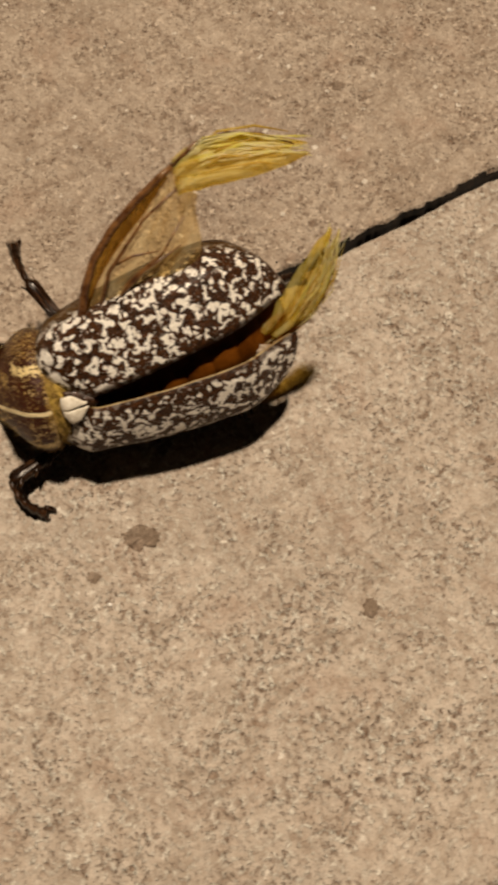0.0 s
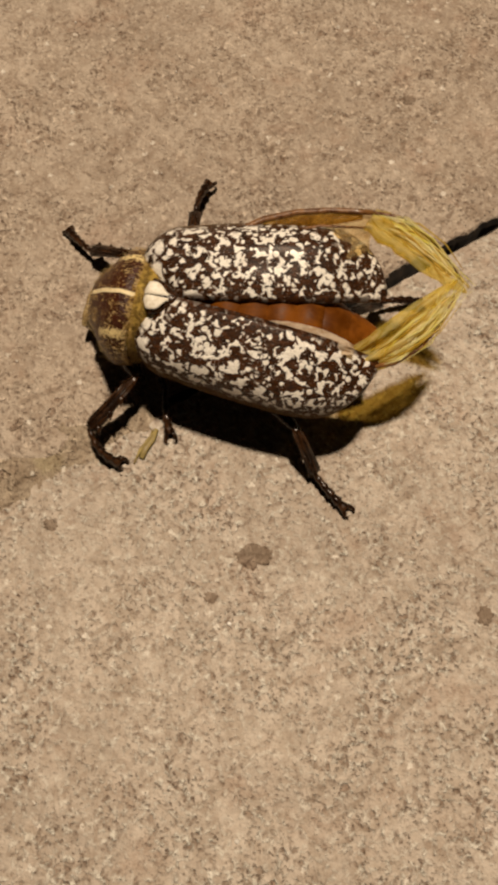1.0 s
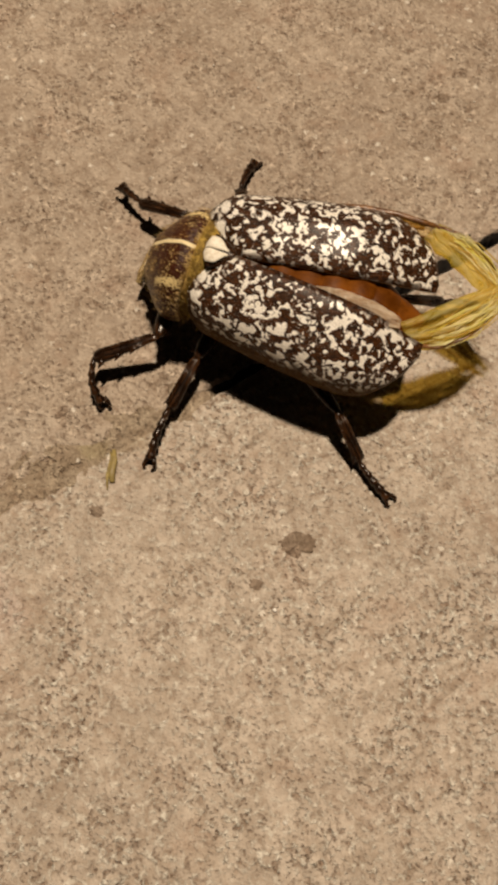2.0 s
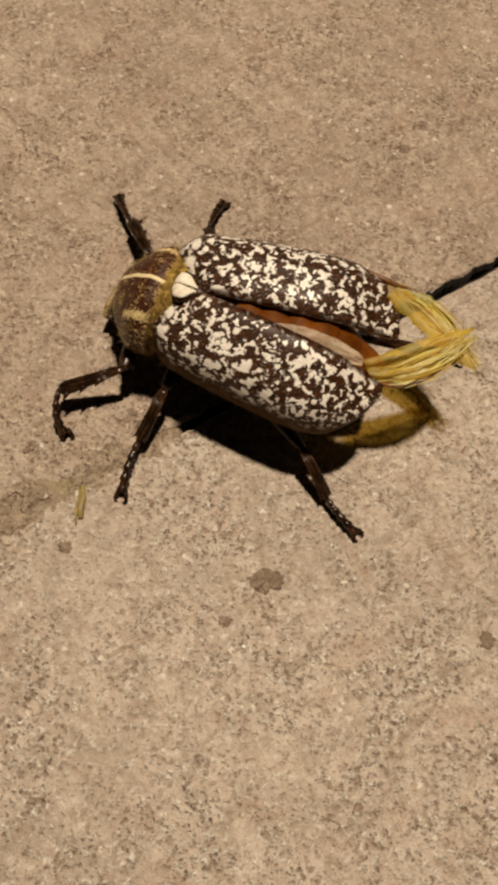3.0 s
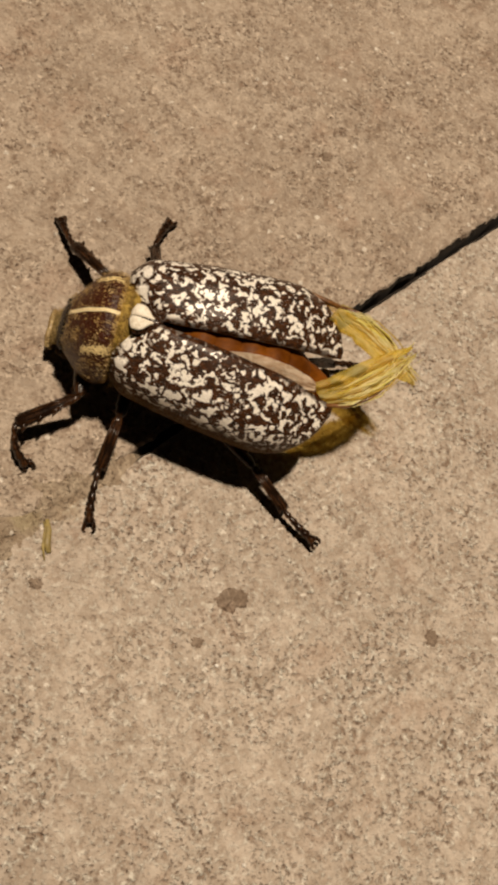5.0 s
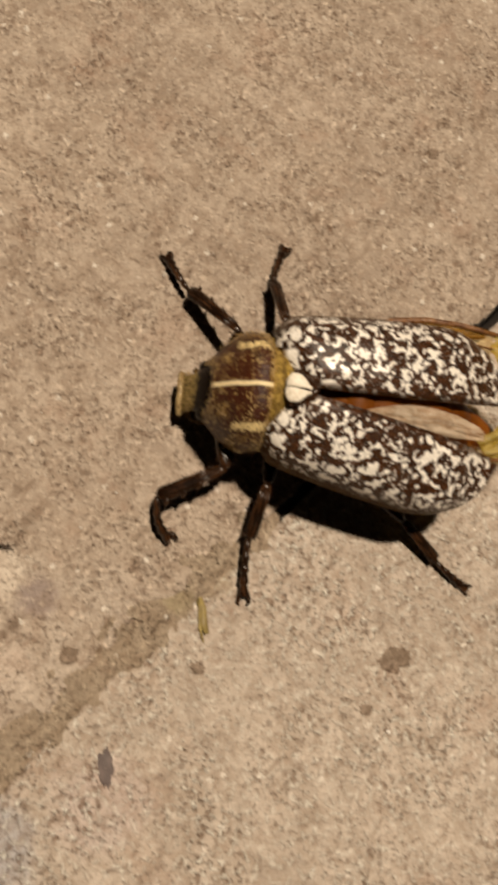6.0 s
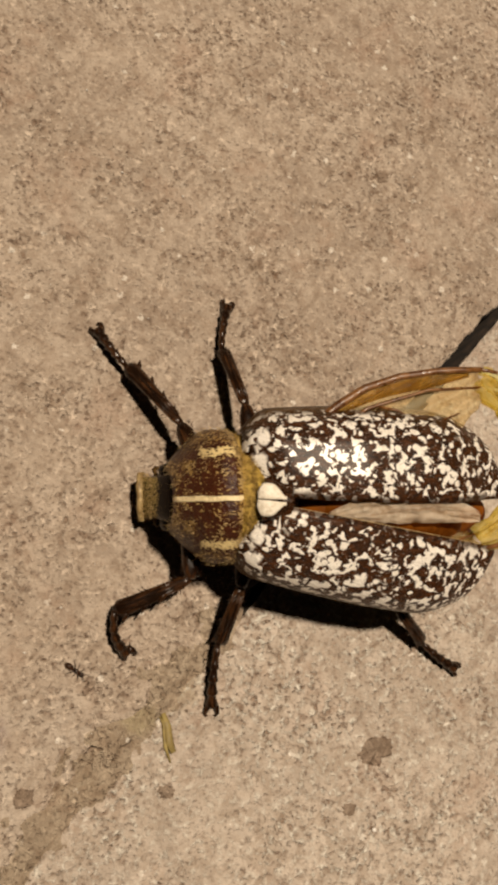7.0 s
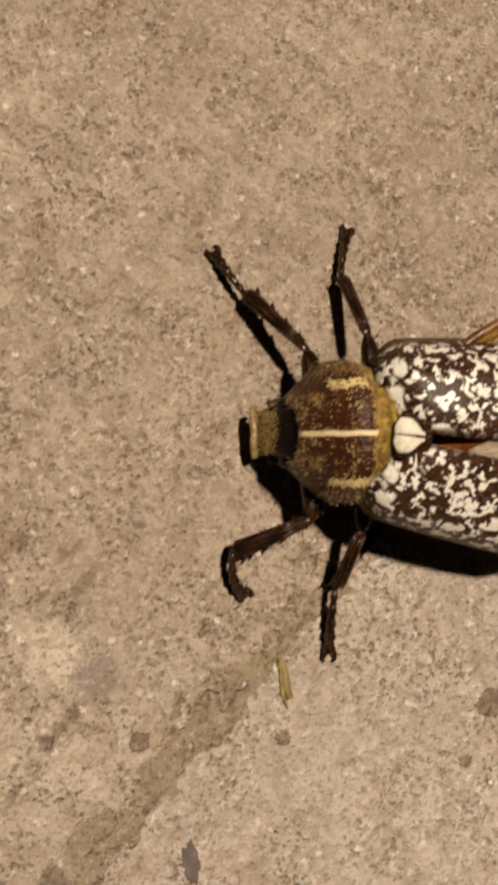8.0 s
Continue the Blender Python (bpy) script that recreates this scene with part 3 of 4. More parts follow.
spots = [(p.center / MM, p.normal) for p in pronotum.data.polygons if p.normal.z > -0.2 and p.center.z > 0.0075]
roots = []
for _ in range(4200):                                # short golden hairs lying on the pronotum, thick along its margins
    p, up = rnd.choice(spots)
    p = p + Vector((rnd.uniform(-0.15, 0.15), rnd.uniform(-0.25, 0.25), 0))
    if rnd.random() < 0.06 + 0.24 * smooth(4.8, 5.7, abs(p.y)) + 0.12 * smooth(6.6, 7.4, p.x) + 0.35 * smooth(3.2, 2.4, p.x) + 0.22 * lumps(p.x, p.y, 1.4, 5):
        roots.append((p + up * 0.03, Vector((0.9, -0.5 * p.y / 5, 0)) + up * (0.15 + 0.5 * smooth(4.6, 5.6, abs(p.y)))))
hairs("pronotum_hair", roots, 0.60, CREAM, 9, 0.026, pronotum)
spots = [(p.center / MM, p.normal) for p in head.data.polygons if p.normal.z > -0.4]
roots = []
for _ in range(900):
    p, up = rnd.choice(spots)
    p = p + Vector((rnd.uniform(-0.2, 0.2), rnd.uniform(-0.2, 0.2), rnd.uniform(-0.1, 0.1)))
    if rnd.random() < 0.7 * smooth(8.3, 9.1, p.x):
        roots.append((p + up * 0.02, Vector((0.7, 0.2 * p.y, 0.1)) + up * 0.5))
hairs("head_hair", roots, 0.55, CREAM, 12, 0.026, head)

# scutellum with its two white scale patches
rows = []
for i in range(11):
    u = i / 10
    rows.append([(0.2 - 2.7 * u, v * 1.75 * (1 - u ** 1.7) ** 0.8, 15.85 + 0.45 * (1 - v * v) - 0.2 * u) for v in (-1 + k / 6 for k in range(13))])
scutellum = part("scutellum", shell(rows, -0.4), SHELL, beetle, "black shield between the wing cases")
for s in (1, -1):                                    # a rounded patch that runs to a point at the tip of the shield
    rows = []
    for i in range(13):
        u = i / 12
        inner, outer = 0.05 + 0.22 * u ** 3, 0.11 + 1.30 * min(1, u / 0.22 + 0.35) * (1 - smooth(0.35, 1.05, u) ** 1.5)
        outer = max(outer, inner + 0.02)
        rows.append([(0.75 - 2.5 * u, s * (inner + (outer - inner) * v), 16.80 - 0.55 * (1 - smooth(0, 0.25, u)) - 0.22 * u - 0.12 * (inner + (outer - inner) * v) ** 2 + 0.05 * (1 - (2 * v - 1) ** 2)) for v in (k / 6 for k in range(7))])
    part("scale_patch", shell(rows, -0.15), WHITE, scutellum, "white scale patch")

# thorax and abdomen
bm = bmesh.new()
ball(bm, (-1.5, 0, 8.6), (6.5, 5.6, 5.4), 0, 20)
part("thorax", bm, SHELL, beetle, "dark hairy thorax")
abdomen = None
for i in range(7):
    a, b = -3.0 - 2.9 * i, -3.0 - 2.9 * (i + 1) - 0.25
    rings = []
    for u in (0, 0.15, 0.5, 0.85, 1):
        x = a + (b - a) * u
        f = smooth(-28, -9, x) ** 0.7
        w, top, bot = 6.2 * f, 15.5 - 3.6 * smooth(-16, -25, x) - 2.2 * smooth(-7, -3, x), 3.6 + 4.0 * smooth(-12, -24, x)
        swell = 0.94 + 0.08 * math.sin(math.pi * u)
        rings.append([(x, w * swell * math.cos(t), (top + bot) / 2 + (top - bot) / 2 * swell * math.copysign(abs(math.sin(t)) ** 0.8, math.sin(t))) for t in (k * math.tau / 28 for k in range(28))])
    bm = sheet(rings, closed=True)
    if i == 6:
        bm.verts.ensure_lookup_table()
        bm.faces.new(list(bm.verts)[-28:])
    ob = part("abdomen" if i == 0 else "abdomen_segment", bm, AMBER, beetle if i == 0 else abdomen, "amber-brown ringed abdomen" if i == 0 else "")
    ob.data.materials.append(SHELL)
    for p in ob.data.polygons:                       # the underside is near black, the shade under the body put into colour
        if p.center.z < 0.0095:
            p.material_index = 1
    abdomen = abdomen or ob

HINGE = {1: Vector((0.3, 4.2, 14.0)), -1: Vector((0.3, -4.2, 14.0))}


def elytron(side):
    rows = []
    for i in range(38):
        u = (i / 37) ** 0.9
        wide = 7.6 * (1 - 0.26 * (1 - min(u / 0.12, 1)) ** 2.2) * (0.84 + 0.16 * math.sin(math.pi * min(1, 0.06 + 0.76 * u)))
        if u > 0.68:
            wide *= max(0.02, 1 - ((u - 0.68) / 0.32) ** 2.5) ** 0.5
        crest = 15.7 + 1.3 * math.sin(math.pi * min(1, u * 0.95 + 0.06)) - 1.3 * (1 - smooth(0, 0.10, u)) - 2.2 * smooth(0.72, 1, u)
        low = 9.4 + 0.8 * u
        low += (crest - 0.9 - low) * smooth(0.84, 1.0, u)
        low += 1.8 * (1 - smooth(0, 0.12, u))
        row = []
        for k in range(26):
            v = k / 25
            a = v * math.pi / 2
            y = 0.12 + wide * math.sin(a) ** 0.90
            z = low + (crest - low) * max(0, math.cos(a)) ** 0.58
            bulge = 0.40 * math.exp(-((u - 0.07) / 0.05) ** 2 - ((v - 0.62) / 0.16) ** 2)
            ribs = 0.10 * math.sin(v * 13.0 + 0.6) * smooth(0.05, 0.2, u) * smooth(1.0, 0.8, u) * smooth(1.0, 0.8, v) + 0.10 * lumps(24.8 * u, y, 2.4, 3 + side)
            notch = 1.9 * max(0, 1 - v / 0.42) ** 1.5 * (1 - u) ** 6       # room for the scutellum
            p = Vector((1.2 - notch - 24.8 * u + 0.5 * v ** 2 * (1 - u) + 0.5 * math.sin(math.pi * min(1, v * 1.15)) * (1 - u) ** 6, side * y, z + bulge + ribs)) - HINGE[side]
            row.append(p)
        rows.append(row)
    ob = part("elytron", shell(rows, -0.28), ELYTRON, beetle, "dark brown wing case mottled with white scales")
    # pale material stands in for the lit line along the brown ridge
    part("suture_edge", tube([r[0] + Vector((0, side * 0.05, -0.02)) for r in rows[2:-1]], [0.12] * (len(rows) - 3), 6), RIM, ob, "raised inner edge with its highlight as pale colour")
    part("side_edge", tube([r[-1] for r in rows[1:-1]], [0.20] * (len(rows) - 2), 6), HEAD, ob, "olive downy outer edge")
    return ob


elytra = {s: elytron(s) for s in (1, -1)}

WING_ROOT = {1: Vector((-3.2, 4.6, 13.0)), -1: Vector((-3.2, -4.6, 13.0))}
WING_LONG, TIP_LONG = 19.6, 11.5


def hind_wing(side):
    """Two hinged panels of membrane on dark veins; the panel's x runs along the front edge."""
    rows = []
    for i in range(22):
        u = i / 21
        wide = 1.2 + (7.0 if side < 0 else 2.4) * math.sin(math.pi * min(1, 0.08 + 0.66 * u)) ** 1.2
        wide *= 1 - 0.40 * smooth(0.72, 1.0, u)
        bow = -2.5 * math.sin(math.pi * u ** 0.82)
        rows.append([(WING_LONG * u - 1.4 * v * u, side * (wide * v - 0.2 + bow), 0.35 * math.sin(v * 15 + u * 2) * (0.3 + u) - 0.5 * v * v) for v in (k / 16 for k in range(17))])
    ob = part("hind_wing", shell(rows, 0.05), MEMBRANE, beetle, "translucent amber membranous hind wing")
    front = [[(x, y - side * 0.05, z + 0.12) for x, y, z in row[:4]] for row in rows[1:-1]]
    part("front_cell", shell(front, 0.05), FRONT_CELL, ob, "darker amber cell along the front edge")
    part("front_vein", tube([(0, 0, 0), (3, side * -1.5, 0.15), (5.5, side * -2.25, 0.25), (8.5, side * -2.7, 0.3), (12, side * -2.4, 0.3), (15.5, side * -1.5, 0.3), (17.8, side * -0.7, 0.2), (WING_LONG, 0, 0.1)], (0.50, 0.46, 0.43, 0.40, 0.37, 0.34, 0.32, 0.28), 8), VEIN, ob, "dark amber front vein")
    for a, b, c in ((6, 1.0, 13.5), (9, -0.6, 12.0), (3, 1.6, 9.5)):      # branches towards the hind edge
        part("vein", tube([(a, side * b, 0.25), ((a + c) / 2, side * (b + 1.0), 0.3), (c, side * (b + 3.0), 0.15)], (0.15, 0.12, 0.06), 6), VEIN, ob)
    part("vein", tube([(1, side * 0.6, 0.1), (8, side * -0.9, 0.25), (14, side * -0.2, 0.3), (WING_LONG - 0.6, side * 1.6, 0.2)], (0.24, 0.20, 0.16, 0.12), 6), VEIN, ob)
    part("vein", tube([(2, side * 1.0, 0.1), (8, side * 1.2, 0.25), (12, side * 2.8, 0.2), (16, side * 3.0, 0.0)], (0.20, 0.18, 0.13, 0.08), 6), VEIN, ob)
    rows = []
    for i in range(18):
        u = i / 17
        wide = 0.8 + 3.5 * math.sin(math.pi * (0.22 + 0.76 * u)) ** 0.9
        bow = -1.5 * math.sin(math.pi * u ** 0.8)
        rows.append([(TIP_LONG * u + 1.3 * math.sin(v * 7 + 1) * u * u, side * (wide * (v - 0.12) + bow), 0.34 * math.sin(v * 15 + 1 + 2 * u) * (1 - 0.3 * u) + 0.5 * lumps(TIP_LONG * u, 5 * v, 1.3, side) + 1.2 * v * (1 - v)) for v in (k / 20 for k in range(21))])
    tip = part("wing_tip", shell(rows, 0.05), PLEATS, ob, "pleated yellow folded wing tip")
    tip_vein = part("tip_vein", tube([(0, 0, 0.1), (2.5, side * -1.5, 0.3), (5.5, side * -2.0, 0.3), (8.5, side * -1.5, 0.3), (TIP_LONG, side * -0.1, 0.2)], (0.28, 0.24, 0.19, 0.13, 0.06), 6), VEIN, ob)
    bm = bmesh.new()
    rnd = random.Random(21 + side)
    for k in range(18):                                # bright folds that run the length of the tip and fray past its end
        v = k / 17
        out = TIP_LONG + rnd.uniform(-2.0, 1.8)
        lane = side * (2.3 * v - 0.7)
        way = [lane + side * rnd.uniform(-0.35, 0.35) for _ in range(4)]
        fat = rnd.uniform(0.03, 0.15)
        tube([(rnd.uniform(0.1, 1.6), lane * 0.5, 0.15), (TIP_LONG * 0.28, way[0] - side * 1.0, 0.4 + rnd.uniform(-0.3, 0.4)), (TIP_LONG * 0.58, way[1] - side * 1.2, 0.5 + rnd.uniform(-0.3, 0.4)),
              (TIP_LONG * 0.82, way[2] * 0.8 - side * 0.8, 0.4 + rnd.uniform(-0.3, 0.3)), (out, way[3] * 0.8, rnd.uniform(-0.4, 0.8))], (0.06, fat, fat * 1.2, fat * 0.9, 0.03), 6, bm, 0.35)
    fringe = part("tip_folds", bm, STRANDS, ob, "glossy bright yellow folds of the wing tip")
    bm = bmesh.new()
    for k in range(6):                                 # amber creases between them
        v = k / 5
        lane = side * (3.4 * v - 1.3)
        way = [lane + side * rnd.uniform(-0.4, 0.4) for _ in range(3)]
        fat = rnd.uniform(0.05, 0.16)
        tube([(rnd.uniform(0.5, 3.0), lane * 0.6, 0.3), (TIP_LONG * 0.4, way[0] - side * 1.0, 0.55 + rnd.uniform(-0.2, 0.4)), (TIP_LONG * 0.7, way[1] - side * 0.9, 0.6 + rnd.uniform(-0.3, 0.3)), (TIP_LONG * rnd.uniform(0.85, 1.02), way[2] * 0.8 - side * 0.3, 0.3)], (0.03, fat, fat, 0.03), 6, bm, 0.4)
    creases = part("tip_creases", bm, CREASE, ob, "amber creases of the wing tip")
    rows = []
    for i in range(64):
        u = i / 63
        wide = 2.9 * math.sin(math.pi * (0.06 + 0.88 * u)) ** 0.6
        rows.append([(3.5 + 14.5 * u, side * (2.0 + wide * v), 1.0 + 0.05 * math.sin(v * 26 + u * 5) + 0.09 * math.sin(u * 75 + 6 * v) + 0.40 * lumps(14.5 * u, 4 * v, 1.5, 5) + 0.18 * lumps(14.5 * u, 4 * v, 0.6, 6) - 0.8 * (v - 0.5) ** 2) for v in (k / 18 for k in range(19))])
    folded = None
    if side > 0:
        folded = part("folded_membrane", shell(rows, 0.06), FOLDED, ob, "pale crumpled membrane folded over the abdomen")
    return ob, (tip, tip_vein, fringe, creases), folded


wings = {s: hind_wing(s) for s in (1, -1)}

# legs: femur, tibia and tarsus, each built along x from its joint
LEGS = {  # hip in the beetle's space; knee, ankle and toe at rest in the world
    ("front_leg", -1): ((4.5, -3.3, 6.0), (-28.8, 27.9, 6.0), (-35.0, 32.9, 2.0), (-38.7, 36.8, 0.35)),
    ("middle_leg", -1): ((-1.5, -4.0, 5.5), (-23.4, 31.0, 6.3), (-25.7, 37.6, 2.0), (-25.4, 43.6, 0.35)),
    ("hind_leg", -1): ((-8.0, -4.0, 5.5), (-3.0, 30.0, 6.0), (3.2, 34.2, 2.0), (8.4, 36.4, 0.35)),
    ("front_leg", 1): ((4.5, 3.3, 6.0), (-25.2, 12.8, 6.2), (-31.3, 8.6, 3.3), (-28.2, 4.8, 0.35)),
    ("middle_leg", 1): ((-1.5, 4.0, 5.5), (-20.2, 12.9, 6.0), (-20.2, 7.5, 2.3), (-18.7, 0.8, 0.35)),
    ("hind_leg", 1): ((-9.0, 3.6, 4.2), (-3.4, 13.8, 3.0), (2.7, 11.9, 1.5), (8.1, 10.1, 0.35)),
}


def spines(bm, long, wide, count, seed):
    """Short bristles that stand off a leg piece."""
    rnd = random.Random(seed)
    for _ in range(count):
        x, a = long * rnd.uniform(0.08, 0.98), rnd.uniform(0, math.tau)
        out = Vector((0, math.cos(a), 0.75 * math.sin(a)))
        p = Vector((x, 0, 0)) + out * wide * 0.8
        tube([p, p + out * rnd.uniform(0.25, 0.5) + Vector((rnd.uniform(0.1, 0.5), 0, 0))], (0.055, 0.012), 4, bm)
    return bm


def leg(name, side, long):
    thigh, shin, foot = long
    bm = tube([(0, 0, 0), (thigh * 0.3, 0, 0), (thigh * 0.75, 0, 0), (thigh * 0.94, 0, 0), (thigh, 0, 0)], (0.65, 1.08, 0.90, 0.60, 0.38), 12, flat=0.75)
    femur = part(name, spines(bm, thigh, 1.0, 40, 61), LEG, beetle, "dark brown bristly leg")
    front = name == "front_leg"
    bm = tube([(0, 0, 0), (shin * 0.08, 0, 0), (shin * 0.3, side * 0.06, 0), (shin * 0.55, side * 0.10, 0.05), (shin * 0.8, side * 0.14, 0), (shin * 0.94, side * 0.1, 0), (shin, 0, 0)],
              (0.34, 0.48, 0.60, 0.72, 0.86, 0.88, 0.42) if front else (0.40, 0.58, 0.62, 0.66, 0.72, 0.80, 0.42), 11, flat=0.62)
    for u, w in ((0.42, 0.66), (0.66, 0.88), (0.92, 1.08)) if front else ((0.55, 0.45), (0.96, 0.6), (0.95, -0.6)):
        s = math.copysign(1, w) * side
        tube([(shin * u - 0.5, s * 0.35, 0), (shin * u - 0.05, s * abs(w), 0.05), (shin * u + 0.4, s * (abs(w) + (0.42 if front else 0.22)), 0)], (0.42, 0.26, 0.05) if front else (0.24, 0.14, 0.03), 7, bm)
    for k in range(5):                                 # raised keels along the shin
        a = 0.5 + k * 0.55
        tube([(shin * v, r * math.cos(a) + side * 0.1 * v, r * 0.62 * math.sin(a)) for v, r in ((0.1, 0.58), (0.4, 0.63 if front else 0.62), (0.9, 0.83 if front else 0.74))], (0.07, 0.10, 0.07), 5, bm)
    tibia = part("tibia", spines(bm, shin, 0.8 if front else 0.62, 46, 62), LEG, femur, "ridged shin with teeth")
    way, fat = [], []
    for k in range(5):                                 # tarsal joints, each a cone that widens to its end
        for f, r in ((0.02, 0.42), (0.45, 0.52), (0.82, 0.68), (0.96, 0.56)):
            x = foot * (0.18 * k + 0.18 * f)
            bow = math.sin(math.pi * x / foot)
            way.append((x, -side * (0.8 if front and side > 0 else 0.25) * bow, 0.35 * bow))
            fat.append((0.60 + 0.10 * k) * r)
    bm = tube(way, fat, 9)
    for s in (1, -1):                                  # claws
        tube([(foot * 0.82, s * 0.1, 0.08), (foot * 0.92, s * 0.50, 0.14), (foot * 1.0, s * 0.66, 0.04), (foot * 1.05, s * 0.50, -0.12), (foot * 1.04, s * 0.26, -0.2)], (0.36, 0.27, 0.20, 0.13, 0.05), 7, bm)
    tarsus = part("tarsus", bm, LEG, femur, "jointed foot with two claws")
    return femur, tibia, tarsus


# ---- small things ----
bm = tube([(-2.0, 0, 0.25), (-0.8, 0.15, 0.3), (0.6, -0.05, 0.3), (1.9, 0.1, 0.25)], (0.30, 0.42, 0.36, 0.24), 8, flat=0.5)
tube([(-2.9, 0.5, 0.2), (-1.2, 0.62, 0.24), (0.9, 0.25, 0.26), (1.7, 0.5, 0.2)], (0.06, 0.20, 0.22, 0.06), 7, bm, 0.5)
straw = tagged(part("straw_scrap", bm, STRAW), "short scrap of dry yellow straw on the paving", "straw")

ant = tagged(new("ant"), "tiny dark brown ant walking over the paving", "ant")
part("gaster", ball(bmesh.new(), (-0.75, 0, 0.42), (0.50, 0.30, 0.28), 0, 12), SHELL, ant)
part("thorax", tube([(-0.3, 0, 0.40), (0.0, 0, 0.45), (0.45, 0, 0.45)], (0.10, 0.20, 0.14), 8), SHELL, ant)
part("head", ball(bmesh.new(), (0.72, 0, 0.43), (0.26, 0.24, 0.19), 0, 10), SHELL, ant)
for s in (1, -1):
    part("antenna", tube([(0.9, s * 0.1, 0.5), (1.15, s * 0.35, 0.6), (1.4, s * 0.3, 0.35)], (0.03, 0.03, 0.03), 5), SHELL, ant)
    for k, (x, sweep) in enumerate(((0.35, 0.45), (0.1, 0.0), (-0.1, -0.5))):
        part("leg", tube([(x, s * 0.12, 0.4), (x + sweep * 0.5, s * 0.4, 0.58), (x + sweep * 0.9, s * 0.68, 0.03)], (0.05, 0.04, 0.03), 5), SHELL, ant)


# ---- what moves ----
BODY = [  # seconds, the scutellum's x and y, the way the tail points, roll, how far the tail is raised
    (0.0, -9.8, 4.8, 48, -48, 6), (0.2, -10.1, 5.2, 45, -45, 6), (0.5, -18.5, 7.5, 29, -29, 4), (0.7, -18.4, 10.7, 26, -19, 2), (1.0, -19.9, 15.6, 18, -15, 0),
    (1.2, -20.2, 17.2, 16, -13, 0), (1.5, -20.8, 18.6, 14, -12, 0), (1.7, -20.9, 19.5, 12, -11, 0), (2.2, -21.5, 19.7, 9, -10, 0), (2.8, -21.9, 19.8, 8, -10, 0), (4.2, -22.0, 19.8, 8.5, -10, 0),
    (5.3, -23.3, 20.4, 8.5, -9, 0), (6.5, -22.7, 19.8, 9, -9, 2), (7.0, -22.0, 20.0, 9, -9, 3), (7.5, -22.4, 20.0, 9, -9, 3), (8.0, -22.8, 19.8, 9, -9, 3),
]
OPEN = ((0, 7, 2, 0, -8), (0.2, 7, 2.5, 0, -8), (0.5, 7.5, 5, 12, 2), (1.0, 7.0, 7, 20, 0), (1.5, 7.0, 7, 20, 0), (2.8, 6, 6.0, 15, 0), (4.2, 6, 5.5, 15, 0), (5.5, 6, 6.5, 14, 0), (6.5, 3, 7, 10, 0), (7.0, 2.0, 7, 10, 0), (8.0, 2.0, 7, 10, 0))  # seconds, gape and lift, each of the right and the left
SHIFT = ((0, 0, 0), (0.5, 0, 0), (1.0, 0.6, 0.6), (4.2, 0.8, 0.2), (5.5, 0.8, 0.3), (6.5, 0.5, -0.1), (8.0, 0.5, -0.1))  # seconds, how far the right and the left wing case slide to the beetle's right


FOLDS = {  # seconds, fold joint and tip of each hind wing in the beetle's space
    -1: ((0, (-17.8, -19.8, 15), (-27.4, -17.0, 14.5)), (0.2, (-17.8, -17.6, 15.5), (-27.8, -15.6, 16)), (0.5, (-17.8, -13.0, 15.5), (-29.4, -9.6, 15.5)), (0.7, (-17.8, -14.2, 15), (-28.8, -11.2, 14.5)),
         (1.0, (-20, -11.8, 15), (-30.5, -7.5, 13)), (1.5, (-20, -11.0, 14), (-30.5, -7, 12)), (2.8, (-19.8, -9.0, 12.8), (-30.6, -5.4, 12.0)), (4.2, (-19.8, -9.0, 12.8), (-30.6, -5.6, 12.0)), (5.5, (-19.8, -9.1, 13), (-30.2, -5.4, 13.0)),
         (6.5, (-20.0, -11.6, 14.7), (-28.8, -7.8, 12)), (7.0, (-19.6, -13.2, 15), (-28.4, -8.4, 12)), (8.0, (-19.6, -13.2, 15), (-28.4, -8.4, 12))),
    1: ((0, (-21.4, 1.5, 13.0), (-29.6, -8, 16)), (0.5, (-21, 2.6, 13.2), (-29.6, -6.6, 15.5)), (1.0, (-21, 3.6, 13.2), (-30, -4.5, 15)), (1.5, (-21, 3.4, 13.2), (-30.4, -4.7, 14)),
        (2.8, (-21.4, 2.6, 13.3), (-30.8, -5.2, 14)), (4.2, (-21.4, 2.4, 13.3), (-30.8, -5.4, 14)), (5.5, (-21.2, 3.0, 13.5), (-30.4, -4.6, 15)), (8.0, (-21, 3.4, 13.5), (-30, -4, 15))),
}
